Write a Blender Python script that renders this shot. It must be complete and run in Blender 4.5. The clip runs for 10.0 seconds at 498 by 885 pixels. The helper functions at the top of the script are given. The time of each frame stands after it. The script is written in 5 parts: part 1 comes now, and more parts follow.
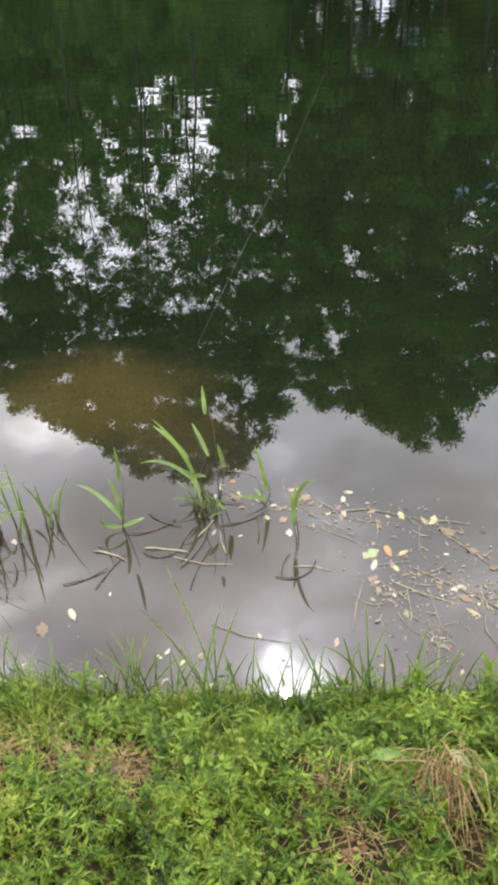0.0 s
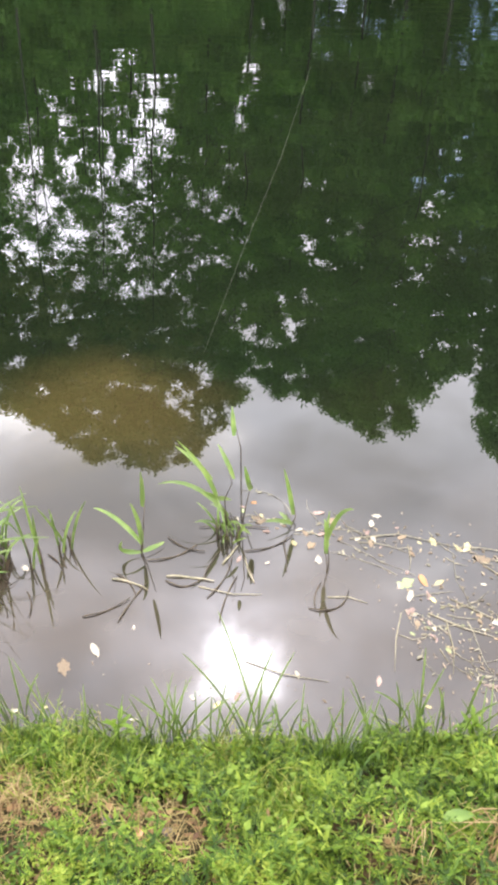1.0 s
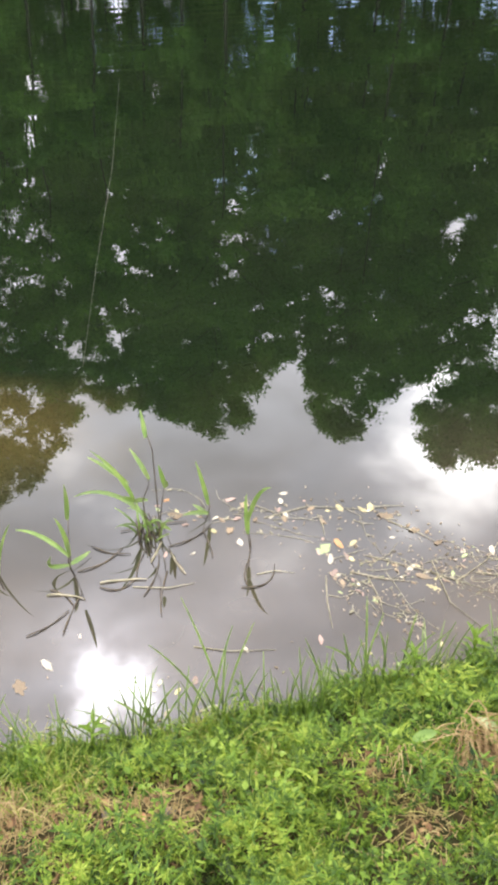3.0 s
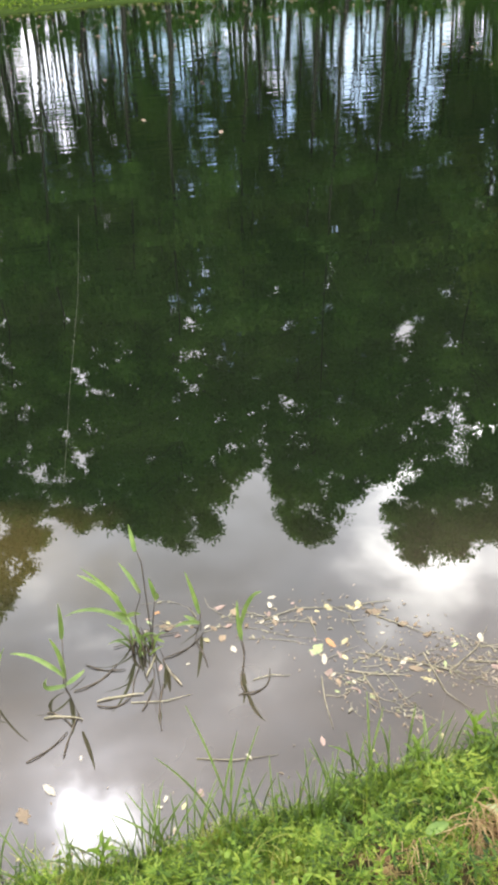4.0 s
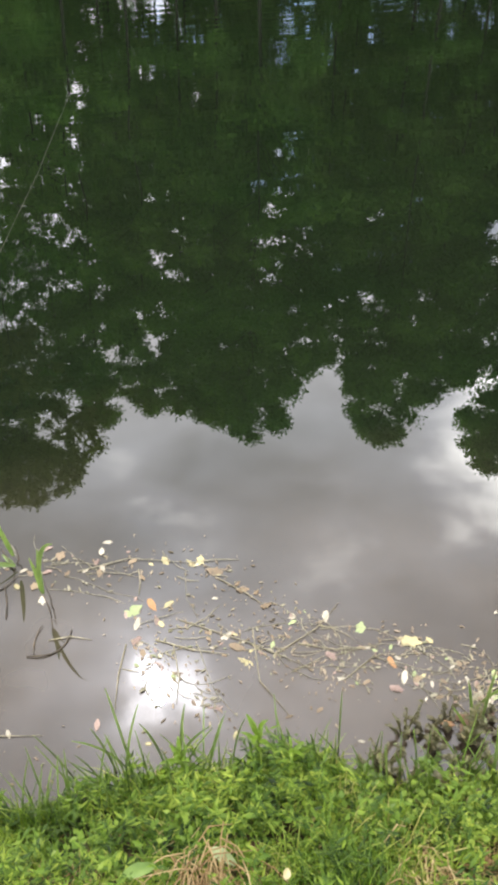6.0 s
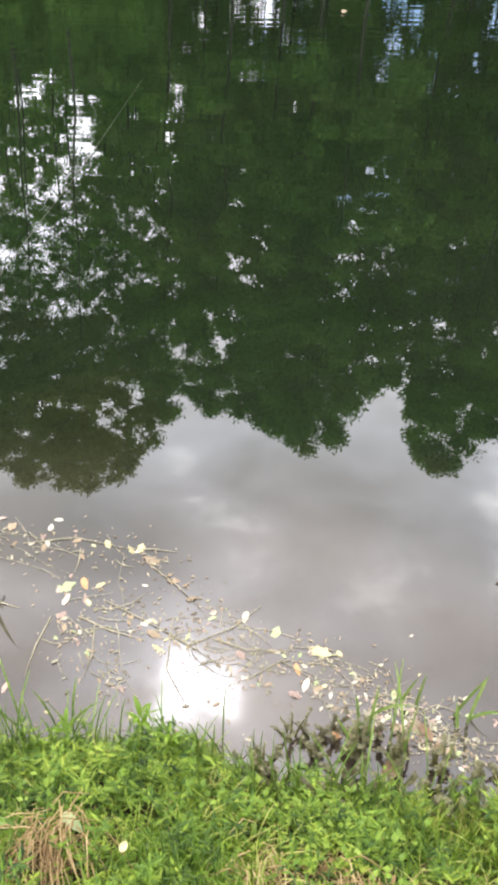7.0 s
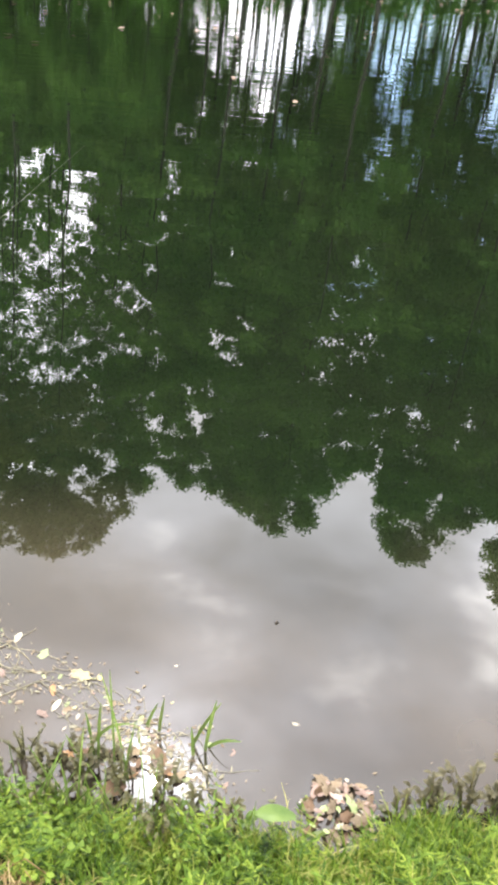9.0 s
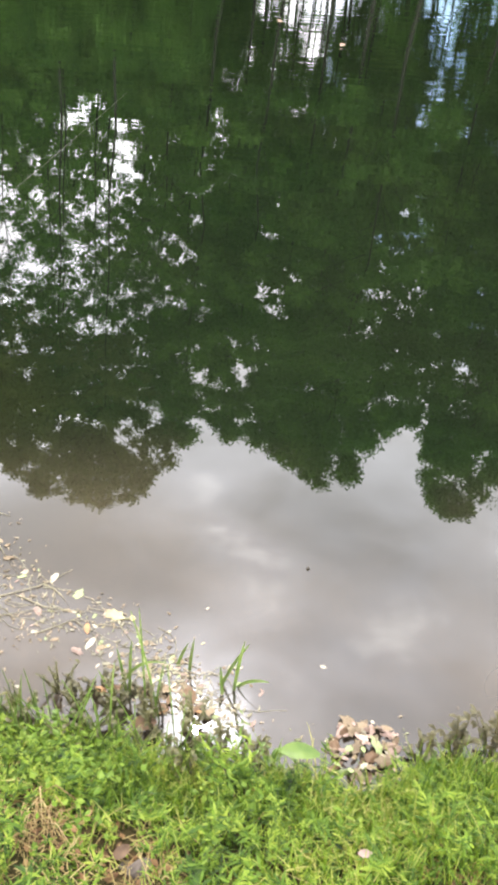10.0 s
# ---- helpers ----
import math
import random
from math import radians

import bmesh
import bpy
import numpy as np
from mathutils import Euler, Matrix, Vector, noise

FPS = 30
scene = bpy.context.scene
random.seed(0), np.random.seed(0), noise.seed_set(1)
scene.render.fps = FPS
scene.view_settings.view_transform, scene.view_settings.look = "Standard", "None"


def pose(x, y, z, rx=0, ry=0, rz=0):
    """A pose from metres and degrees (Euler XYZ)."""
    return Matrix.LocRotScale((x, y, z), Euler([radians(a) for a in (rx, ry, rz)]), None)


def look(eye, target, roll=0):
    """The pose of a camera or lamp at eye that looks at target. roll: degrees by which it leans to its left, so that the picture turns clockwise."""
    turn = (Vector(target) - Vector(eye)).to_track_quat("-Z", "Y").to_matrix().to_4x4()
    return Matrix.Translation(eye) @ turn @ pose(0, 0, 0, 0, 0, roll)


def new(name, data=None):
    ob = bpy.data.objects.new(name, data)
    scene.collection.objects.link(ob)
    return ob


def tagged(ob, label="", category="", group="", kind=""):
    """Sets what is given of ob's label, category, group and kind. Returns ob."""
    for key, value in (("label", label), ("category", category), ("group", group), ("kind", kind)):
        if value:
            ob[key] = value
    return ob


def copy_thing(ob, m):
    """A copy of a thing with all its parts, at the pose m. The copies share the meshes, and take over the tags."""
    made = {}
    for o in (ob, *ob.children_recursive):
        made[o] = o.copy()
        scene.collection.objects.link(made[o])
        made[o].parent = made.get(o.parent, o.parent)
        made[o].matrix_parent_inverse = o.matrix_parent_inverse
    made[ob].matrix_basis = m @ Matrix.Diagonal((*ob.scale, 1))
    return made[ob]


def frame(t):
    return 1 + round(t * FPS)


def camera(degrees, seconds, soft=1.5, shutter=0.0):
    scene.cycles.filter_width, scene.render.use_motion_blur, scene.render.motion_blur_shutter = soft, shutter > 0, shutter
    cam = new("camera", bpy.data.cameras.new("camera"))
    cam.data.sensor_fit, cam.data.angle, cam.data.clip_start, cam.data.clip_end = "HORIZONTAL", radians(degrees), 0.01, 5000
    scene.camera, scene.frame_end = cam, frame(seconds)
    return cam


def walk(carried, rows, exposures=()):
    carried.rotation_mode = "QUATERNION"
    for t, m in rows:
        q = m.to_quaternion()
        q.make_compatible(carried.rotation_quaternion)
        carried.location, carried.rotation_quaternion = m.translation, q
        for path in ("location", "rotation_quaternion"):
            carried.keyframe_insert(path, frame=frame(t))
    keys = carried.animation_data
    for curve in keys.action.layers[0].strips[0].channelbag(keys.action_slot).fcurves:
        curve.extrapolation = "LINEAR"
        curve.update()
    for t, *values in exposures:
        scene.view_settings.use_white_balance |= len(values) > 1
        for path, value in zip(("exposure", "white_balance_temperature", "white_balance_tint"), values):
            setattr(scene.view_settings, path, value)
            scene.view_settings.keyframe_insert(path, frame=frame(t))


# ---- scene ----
cam = camera(32.0, 10.0, soft=4.0)
PATH = [
    (0, (0.523, 0.339, 1.836), (0.199, 1.89, 0.616), -4.3),
    (0.5, (0.346, 0.363, 1.84), (0.174, 1.97, 0.662), -3.1),
    (1, (0.27, 0.477, 1.849), (0.062, 2.023, 0.597), -1.1),
    (1.5, (0.212, 0.51, 1.868), (0.163, 2.059, 0.604), -3.1),
    (2, (-0.038, 0.413, 1.88), (-0.11, 2.034, 0.711), -5.3),
    (2.5, (0.037, 0.383, 1.913), (0.016, 1.98, 0.71), -1.9),
    (2.7, (0.067, 0.367, 1.906), (0.139, 1.924, 0.653), -0.8),
    (3.8, (0.058, 0.3, 1.926), (0.315, 1.952, 0.828), -3.1),
    (4, (0.007, 0.283, 1.949), (0.277, 1.968, 0.906), -3.7),
    (4.5, (0.07, 0.356, 1.871), (0.473, 1.889, 0.652), -4.7),
    (5, (0.396, 0.422, 1.84), (0.944, 1.825, 0.525), 0.4),
    (5.5, (0.553, 0.55, 1.801), (0.976, 2.081, 0.585), -1.5),
    (6, (0.772, 0.626, 1.759), (0.815, 2.195, 0.519), -3.8),
    (6.2, (0.894, 0.602, 1.78), (0.786, 2.162, 0.533), 0.5),
    (7.3, (1.166, 0.554, 1.772), (1.068, 2.17, 0.597), 0.1),
    (7.5, (1.252, 0.55, 1.769), (1.16, 2.202, 0.645), 1.9),
    (8, (1.356, 0.504, 1.761), (1.338, 2.212, 0.72), 7.5),
    (8.5, (1.466, 0.452, 1.735), (1.48, 2.13, 0.646), 4.5),
    (9, (1.634, 0.462, 1.729), (1.556, 2.151, 0.661), 4.5),
    (9.5, (1.686, 0.468, 1.727), (1.561, 2.131, 0.623), 5.8),
    (10, (1.671, 0.45, 1.717), (1.501, 2.069, 0.556), 3.2),
]
walk(cam, [(t, look(eye, target, roll)) for t, eye, target, roll in PATH],
     [(0, 0.71, 6500, 12), (0.5, 0.97, 6450, 14), (1.0, 1.22, 6550, 14), (1.5, 1.27, 6450, 13), (2.5, 1.18, 6500, 13), (4.0, 0.97, 6650, 10), (4.5, 1.04, 6700, 10), (5.0, 0.68, 6800, 10), (5.6, 0.67, 6800, 10),
      (6.2, 0.88, 6600, 10), (7.3, 1.21, 6550, 11), (8.0, 1.14, 6650, 10), (9.0, 1.28, 6680, 10), (10.0, 1.33, 6700, 10)])

# ---- world, sun, exposure ----
SUN_AZ, SUN_EL = radians(-9.8), radians(53.8)
SUN_DIR = Vector((math.sin(SUN_AZ) * math.cos(SUN_EL), math.cos(SUN_AZ) * math.cos(SUN_EL), math.sin(SUN_EL)))

BANKS = [(22.2, 37.5, 0.0, 8.0, 0.27), (31.5, 35.0, 0.0, 9.5, 0.31), (41.0, 42.0, 0.0, 9.5, 0.42), (16.5, 43.0, 0.0, 12.0, 0.04)]


def make_world():
    w = bpy.data.worlds.new("sky")
    scene.world = w
    w.use_nodes = True
    nt = w.node_tree
    N, L = nt.nodes, nt.links
    N.clear()
    out, bg = N.new("ShaderNodeOutputWorld"), N.new("ShaderNodeBackground")
    sky = N.new("ShaderNodeTexSky")
    sky.sky_type, sky.sun_disc = "NISHITA", False
    sky.sun_elevation, sky.sun_rotation = SUN_EL, SUN_AZ
    sky.dust_density, sky.ozone_density = 0.2, 3.0
    tc = N.new("ShaderNodeTexCoord")
    # clouds: two scales of noise on the view sphere
    n1 = N.new("ShaderNodeTexNoise")
    n1.inputs["Scale"].default_value, n1.inputs["Detail"].default_value, n1.inputs["Roughness"].default_value = 2.1, 5, 0.5
    n1.inputs["Distortion"].default_value = 0.25
    L.new(tc.outputs["Generated"], n1.inputs["Vector"])
    cover = N.new("ShaderNodeMapRange")
    cover.inputs["From Min"].default_value, cover.inputs["From Max"].default_value = 0.36, 0.43
    L.new(n1.outputs["Fac"], cover.inputs["Value"])
    # grey cloud with white, sunlit banks towards one side of the sky: bearing, height, reach in degrees and weight
    warp = N.new("ShaderNodeTexNoise")
    warp.inputs["Scale"].default_value, warp.inputs["Detail"].default_value = 5.0, 4
    L.new(tc.outputs["Generated"], warp.inputs["Vector"])
    sway = N.new("ShaderNodeVectorMath")
    sway.operation, sway.inputs[1].default_value, sway.inputs[2].default_value = "MULTIPLY_ADD", (0.16, 0.16, 0.16), (-0.08, -0.08, -0.08)
    L.new(warp.outputs["Color"], sway.inputs[0])
    drawn = N.new("ShaderNodeVectorMath")
    drawn.operation = "ADD"
    L.new(tc.outputs["Generated"], drawn.inputs[0])
    L.new(sway.outputs[0], drawn.inputs[1])
    ragged = N.new("ShaderNodeVectorMath")
    ragged.operation = "NORMALIZE"
    L.new(drawn.outputs[0], ragged.inputs[0])
    top = None
    for az, el, inner, outer, weight in BANKS:
        az, el = radians(az), radians(el)
        side = N.new("ShaderNodeVectorMath")
        side.operation = "DOT_PRODUCT"
        side.inputs[1].default_value = (math.sin(az) * math.cos(el), math.cos(az) * math.cos(el), math.sin(el))
        L.new(ragged.outputs[0], side.inputs[0])
        lift = N.new("ShaderNodeMapRange")
        lift.interpolation_type = "SMOOTHSTEP"
        lift.inputs["From Min"].default_value, lift.inputs["From Max"].default_value = math.cos(radians(outer)), math.cos(radians(inner))
        lift.inputs["To Max"].default_value = weight
        L.new(side.outputs["Value"], lift.inputs["Value"])
        if top is None:
            top = lift.outputs["Result"]
        else:
            more = N.new("ShaderNodeMath")
            more.operation = "MAXIMUM"
            L.new(top, more.inputs[0])
            L.new(lift.outputs["Result"], more.inputs[1])
            top = more.outputs[0]
    n2 = N.new("ShaderNodeTexNoise")
    n2.inputs["Scale"].default_value, n2.inputs["Detail"].default_value, n2.inputs["Distortion"].default_value = 3.4, 5, 0.0
    flat = N.new("ShaderNodeMapping")
    flat.inputs["Scale"].default_value, flat.inputs["Location"].default_value = (1.0, 1.0, 2.2), (3.1, 0.4, 0.0)
    L.new(tc.outputs["Generated"], flat.inputs["Vector"])
    L.new(flat.outputs[0], n2.inputs["Vector"])
    sm = N.new("ShaderNodeMath")
    sm.operation = "ADD"
    calmer = N.new("ShaderNodeMath")
    calmer.operation, calmer.inputs[1].default_value, calmer.inputs[2].default_value = "MULTIPLY_ADD", 1.15, -0.075
    L.new(n2.outputs["Fac"], calmer.inputs[0])
    L.new(calmer.outputs[0], sm.inputs[0])
    # fine wisps drawn out across the grey
    wisp = N.new("ShaderNodeTexNoise")
    wisp.inputs["Scale"].default_value, wisp.inputs["Detail"].default_value, wisp.inputs["Distortion"].default_value = 8.0, 5, 0.7
    L.new(flat.outputs[0], wisp.inputs["Vector"])
    wisps = N.new("ShaderNodeMath")
    wisps.operation, wisps.inputs[1].default_value = "MULTIPLY_ADD", 0.42
    L.new(wisp.outputs["Fac"], wisps.inputs[0])
    L.new(top, wisps.inputs[2])
    level = N.new("ShaderNodeMath")
    level.operation, level.inputs[1].default_value = "SUBTRACT", 0.205
    L.new(wisps.outputs[0], level.inputs[0])
    L.new(level.outputs[0], sm.inputs[1])
    shade = N.new("ShaderNodeValToRGB")
    e = shade.color_ramp.elements
    e[0].position, e[0].color = 0.36, (6.9, 6.8, 7.2, 1)
    e[1].position, e[1].color = 0.62, (10.5, 10.6, 11.6, 1)
    e.new(0.71).color = (15.5, 15.6, 16.4, 1)
    e.new(0.85).color = (32, 32, 32, 1)
    L.new(sm.outputs[0], shade.inputs["Fac"])
    # thin cloud glows round the hidden sun
    dot = N.new("ShaderNodeVectorMath")
    dot.operation = "DOT_PRODUCT"
    dot.inputs[1].default_value = SUN_DIR
    veil = N.new("ShaderNodeTexNoise")
    veil.inputs["Scale"].default_value, veil.inputs["Detail"].default_value = 14.0, 4
    L.new(tc.outputs["Generated"], veil.inputs["Vector"])
    shift = N.new("ShaderNodeVectorMath")
    shift.operation, shift.inputs[1].default_value, shift.inputs[2].default_value = "MULTIPLY_ADD", (0.13, 0.13, 0.13), (-0.065, -0.065, -0.065)
    L.new(veil.outputs["Color"], shift.inputs[0])
    bent = N.new("ShaderNodeVectorMath")
    bent.operation = "ADD"
    L.new(tc.outputs["Generated"], bent.inputs[0])
    L.new(shift.outputs[0], bent.inputs[1])
    unit = N.new("ShaderNodeVectorMath")
    unit.operation = "NORMALIZE"
    L.new(bent.outputs[0], unit.inputs[0])
    L.new(unit.outputs[0], dot.inputs[0])
    p = N.new("ShaderNodeMath")
    p.operation, p.inputs[1].default_value = "POWER", 2200.0
    L.new(dot.outputs["Value"], p.inputs[0])
    p2 = N.new("ShaderNodeMath")
    p2.operation, p2.inputs[1].default_value = "POWER", 160.0
    L.new(dot.outputs["Value"], p2.inputs[0])
    g = N.new("ShaderNodeMath")
    g.operation, g.inputs[1].default_value, g.inputs[2].default_value = "MULTIPLY_ADD", 9.0, 1.0
    L.new(p.outputs[0], g.inputs[0])
    g2 = N.new("ShaderNodeMath")
    g2.operation, g2.inputs[1].default_value = "MULTIPLY_ADD", 1.1
    L.new(p2.outputs[0], g2.inputs[0])
    L.new(g.outputs[0], g2.inputs[2])
    lit = N.new("ShaderNodeVectorMath")
    lit.operation = "SCALE"
    L.new(shade.outputs["Color"], lit.inputs[0])
    # brighter white cloud low over the wood, with a clear blue hole in it
    up = N.new("ShaderNodeSeparateXYZ")
    L.new(tc.outputs["Generated"], up.inputs[0])
    low = N.new("ShaderNodeMapRange")
    low.inputs["From Min"].default_value, low.inputs["From Max"].default_value = 0.48, 0.67
    low.inputs["To Min"].default_value, low.inputs["To Max"].default_value = 2.1, 1.0
    L.new(up.outputs["Z"], low.inputs["Value"])
    both = N.new("ShaderNodeMath")
    both.operation = "MULTIPLY"
    L.new(low.outputs["Result"], both.inputs[0])
    L.new(g2.outputs[0], both.inputs[1])
    L.new(both.outputs[0], lit.inputs["Scale"])
    hole = N.new("ShaderNodeVectorMath")
    hole.operation = "DOT_PRODUCT"
    az, el = radians(14), radians(13)
    hole.inputs[1].default_value = (math.sin(az) * math.cos(el), math.cos(az) * math.cos(el), math.sin(el))
    L.new(bent.outputs[0], hole.inputs[0])
    clear = N.new("ShaderNodeMapRange")
    clear.inputs["From Min"].default_value, clear.inputs["From Max"].default_value = 0.965, 0.985
    clear.inputs["To Min"].default_value, clear.inputs["To Max"].default_value = 1.0, 0.10
    L.new(hole.outputs["Value"], clear.inputs["Value"])
    cloudy = N.new("ShaderNodeMath")
    cloudy.operation = "MULTIPLY"
    L.new(cover.outputs["Result"], cloudy.inputs[0])
    L.new(clear.outputs["Result"], cloudy.inputs[1])
    mix = N.new("ShaderNodeMix")
    mix.data_type = "RGBA"
    L.new(cloudy.outputs[0], mix.inputs["Factor"])
    L.new(sky.outputs["Color"], mix.inputs[6])
    L.new(lit.outputs[0], mix.inputs[7])
    L.new(mix.outputs[2], bg.inputs["Color"])
    bg.inputs["Strength"].default_value = 0.13
    L.new(bg.outputs[0], out.inputs[0])


make_world()
sun_data = bpy.data.lights.new("sun", "SUN")
sun_data.energy, sun_data.angle, sun_data.color = 1.15, radians(0.6), (1.0, 0.95, 0.86)
sun = new("sun", sun_data)
sun.matrix_world = look(SUN_DIR * 60, (0, 0, 0))


# ---- materials ----
def mat(name, build):
    m = bpy.data.materials.new(name)
    m.use_nodes = True
    nt = m.node_tree
    b = nt.nodes["Principled BSDF"]
    build(nt, b)
    return m


def node(nt, kind, **values):
    n = nt.nodes.new(kind)
    for k, v in values.items():
        n.inputs[k.replace("_", " ")].default_value = v
    return n


def ramp(nt, fac, stops):
    r = nt.nodes.new("ShaderNodeValToRGB")
    e = r.color_ramp.elements
    while len(e) < len(stops):
        e.new(0.5)
    for el, (pos, col) in zip(e, stops):
        el.position, el.color = pos, (*col, 1)
    nt.links.new(fac, r.inputs["Fac"])
    return r.outputs["Color"]


def leafy(name, cols, rough=0.55, through_light=0.0, scale=9.0, single=0.5):
    """Foliage: colours vary leaf by leaf and over wider patches."""
    def build(nt, b):
        L = nt.links
        geo = nt.nodes.new("ShaderNodeNewGeometry")
        tc = nt.nodes.new("ShaderNodeTexCoord")
        n = node(nt, "ShaderNodeTexNoise", Scale=scale, Detail=3.0)
        L.new(tc.outputs["Object"], n.inputs["Vector"])
        mx = nt.nodes.new("ShaderNodeMath")
        mx.operation = "MULTIPLY_ADD"
        mx.inputs[1].default_value = single
        L.new(geo.outputs["Random Per Island"], mx.inputs[0])
        h = nt.nodes.new("ShaderNodeMath")
        h.operation, h.inputs[1].default_value = "MULTIPLY", 1.0 - single
        patch = nt.nodes.new("ShaderNodeMapRange")
        patch.inputs["From Min"].default_value, patch.inputs["From Max"].default_value = 0.28, 0.72
        L.new(n.outputs["Fac"], patch.inputs["Value"])
        L.new(patch.outputs["Result"], h.inputs[0])
        L.new(h.outputs[0], mx.inputs[2])
        k = len(cols) - 1
        col = ramp(nt, mx.outputs[0], [(0.12 + 0.72 * i / k, c) for i, c in enumerate(cols)])
        L.new(col, b.inputs["Base Color"])
        b.inputs["Roughness"].default_value = rough
        b.inputs["Specular IOR Level"].default_value = 0.35
        if through_light:
            tr = nt.nodes.new("ShaderNodeBsdfTranslucent")
            L.new(col, tr.inputs["Color"])
            ms = nt.nodes.new("ShaderNodeMixShader")
            ms.inputs[0].default_value = through_light
            L.new(b.outputs[0], ms.inputs[1])
            L.new(tr.outputs[0], ms.inputs[2])
            L.new(ms.outputs[0], nt.nodes["Material Output"].inputs[0])
    return mat(name, build)


MUD = [((-0.60, 2.86), (0.56, 0.42), 1.0), ((0.42, 2.92), (0.36, 0.30), 0.10)]


def water_build(nt, b):
    L = nt.links
    tc = nt.nodes.new("ShaderNodeTexCoord")
    mud = node(nt, "ShaderNodeTexNoise", Scale=1.3, Detail=4.0)
    L.new(tc.outputs["Object"], mud.inputs["Vector"])
    deep = ramp(nt, mud.outputs["Fac"], [(0.3, (0.0058, 0.0100, 0.0046)), (0.7, (0.0086, 0.0122, 0.0060))])
    shallow = ramp(nt, mud.outputs["Fac"], [(0.32, (0.021, 0.017, 0.011)), (0.68, (0.074, 0.056, 0.036))])
    sx = nt.nodes.new("ShaderNodeSeparateXYZ")
    L.new(tc.outputs["Object"], sx.inputs[0])
    depth = nt.nodes.new("ShaderNodeMapRange")
    depth.inputs["From Min"].default_value, depth.inputs["From Max"].default_value = 1.9, 2.9
    L.new(sx.outputs["Y"], depth.inputs["Value"])
    bed = nt.nodes.new("ShaderNodeMix")
    bed.data_type = "RGBA"
    L.new(depth.outputs["Result"], bed.inputs["Factor"])
    L.new(shallow, bed.inputs[6])
    L.new(deep, bed.inputs[7])
    # clouds of stirred-up mud hanging in the shallows
    sway = node(nt, "ShaderNodeTexNoise", Scale=3.2, Detail=5.0, Roughness=0.55)
    L.new(tc.outputs["Object"], sway.inputs["Vector"])
    off = nt.nodes.new("ShaderNodeVectorMath")
    off.operation, off.inputs[1].default_value, off.inputs[2].default_value = "MULTIPLY_ADD", (0.5, 0.5, 0.0), (-0.25, -0.25, 0.0)
    L.new(sway.outputs["Color"], off.inputs[0])
    there = nt.nodes.new("ShaderNodeVectorMath")
    there.operation = "ADD"
    L.new(tc.outputs["Object"], there.inputs[0])
    L.new(off.outputs[0], there.inputs[1])
    last = bed.outputs[2]
    for (mx, my), (rx, ry), weight in MUD:
        rel = nt.nodes.new("ShaderNodeVectorMath")
        rel.operation, rel.inputs[1].default_value, rel.inputs[2].default_value = "MULTIPLY_ADD", (1 / rx, 1 / ry, 0.0), (-mx / rx, -my / ry, 0.0)
        L.new(there.outputs[0], rel.inputs[0])
        away = nt.nodes.new("ShaderNodeVectorMath")
        away.operation = "LENGTH"
        L.new(rel.outputs[0], away.inputs[0])
        thick = nt.nodes.new("ShaderNodeMapRange")
        thick.interpolation_type = "SMOOTHSTEP"
        thick.inputs["From Min"].default_value, thick.inputs["From Max"].default_value = 1.2, 0.25
        thick.inputs["To Max"].default_value = weight
        L.new(away.outputs["Value"], thick.inputs["Value"])
        muddy = nt.nodes.new("ShaderNodeMix")
        muddy.data_type = "RGBA"
        muddy.inputs[7].default_value = (0.044, 0.036, 0.013, 1)
        L.new(thick.outputs["Result"], muddy.inputs["Factor"])
        L.new(last, muddy.inputs[6])
        last = muddy.outputs[2]
    L.new(last, b.inputs["Base Color"])
    b.inputs["Roughness"].default_value = 0.0
    b.inputs["IOR"].default_value = 1.88
    # ripples: calm by the near bank, livelier out on the pond
    sep = nt.nodes.new("ShaderNodeSeparateXYZ")
    L.new(tc.outputs["Object"], sep.inputs[0])
    calm = nt.nodes.new("ShaderNodeMapRange")
    calm.inputs["From Min"].default_value, calm.inputs["From Max"].default_value = 4.6, 13.0
    calm.inputs["To Min"].default_value, calm.inputs["To Max"].default_value = 0.00007, 0.0018
    L.new(sep.outputs["Y"], calm.inputs["Value"])
    trains = None
    for turn, scale, weight in ((0, (1.3, 5.6, 1.0), 1.0), (24, (1.5, 7.0, 1.0), 0.9), (-19, (1.5, 8.5, 1.0), 0.8), (8, (0.5, 2.2, 1.0), 1.1)):
        mp = nt.nodes.new("ShaderNodeMapping")
        mp.inputs["Rotation"].default_value, mp.inputs["Scale"].default_value = (0, 0, radians(turn)), scale
        L.new(tc.outputs["Object"], mp.inputs["Vector"])
        r1 = node(nt, "ShaderNodeTexNoise", Scale=1.0, Detail=1.0, Roughness=0.4)
        L.new(mp.outputs[0], r1.inputs["Vector"])
        add = nt.nodes.new("ShaderNodeMath")
        add.operation, add.inputs[1].default_value, add.inputs[2].default_value = "MULTIPLY_ADD", weight, 0.0
        L.new(r1.outputs["Fac"], add.inputs[0])
        if trains:
            L.new(trains, add.inputs[2])
        trains = add.outputs[0]
    tall = nt.nodes.new("ShaderNodeMath")
    tall.operation = "MULTIPLY"
    L.new(trains, tall.inputs[0])
    L.new(calm.outputs["Result"], tall.inputs[1])
    bump = nt.nodes.new("ShaderNodeBump")
    bump.inputs["Strength"].default_value, bump.inputs["Distance"].default_value = 1.0, 1.0
    L.new(tall.outputs[0], bump.inputs["Height"])
    L.new(bump.outputs[0], b.inputs["Normal"])


M_WATER = mat("pond_water", water_build)


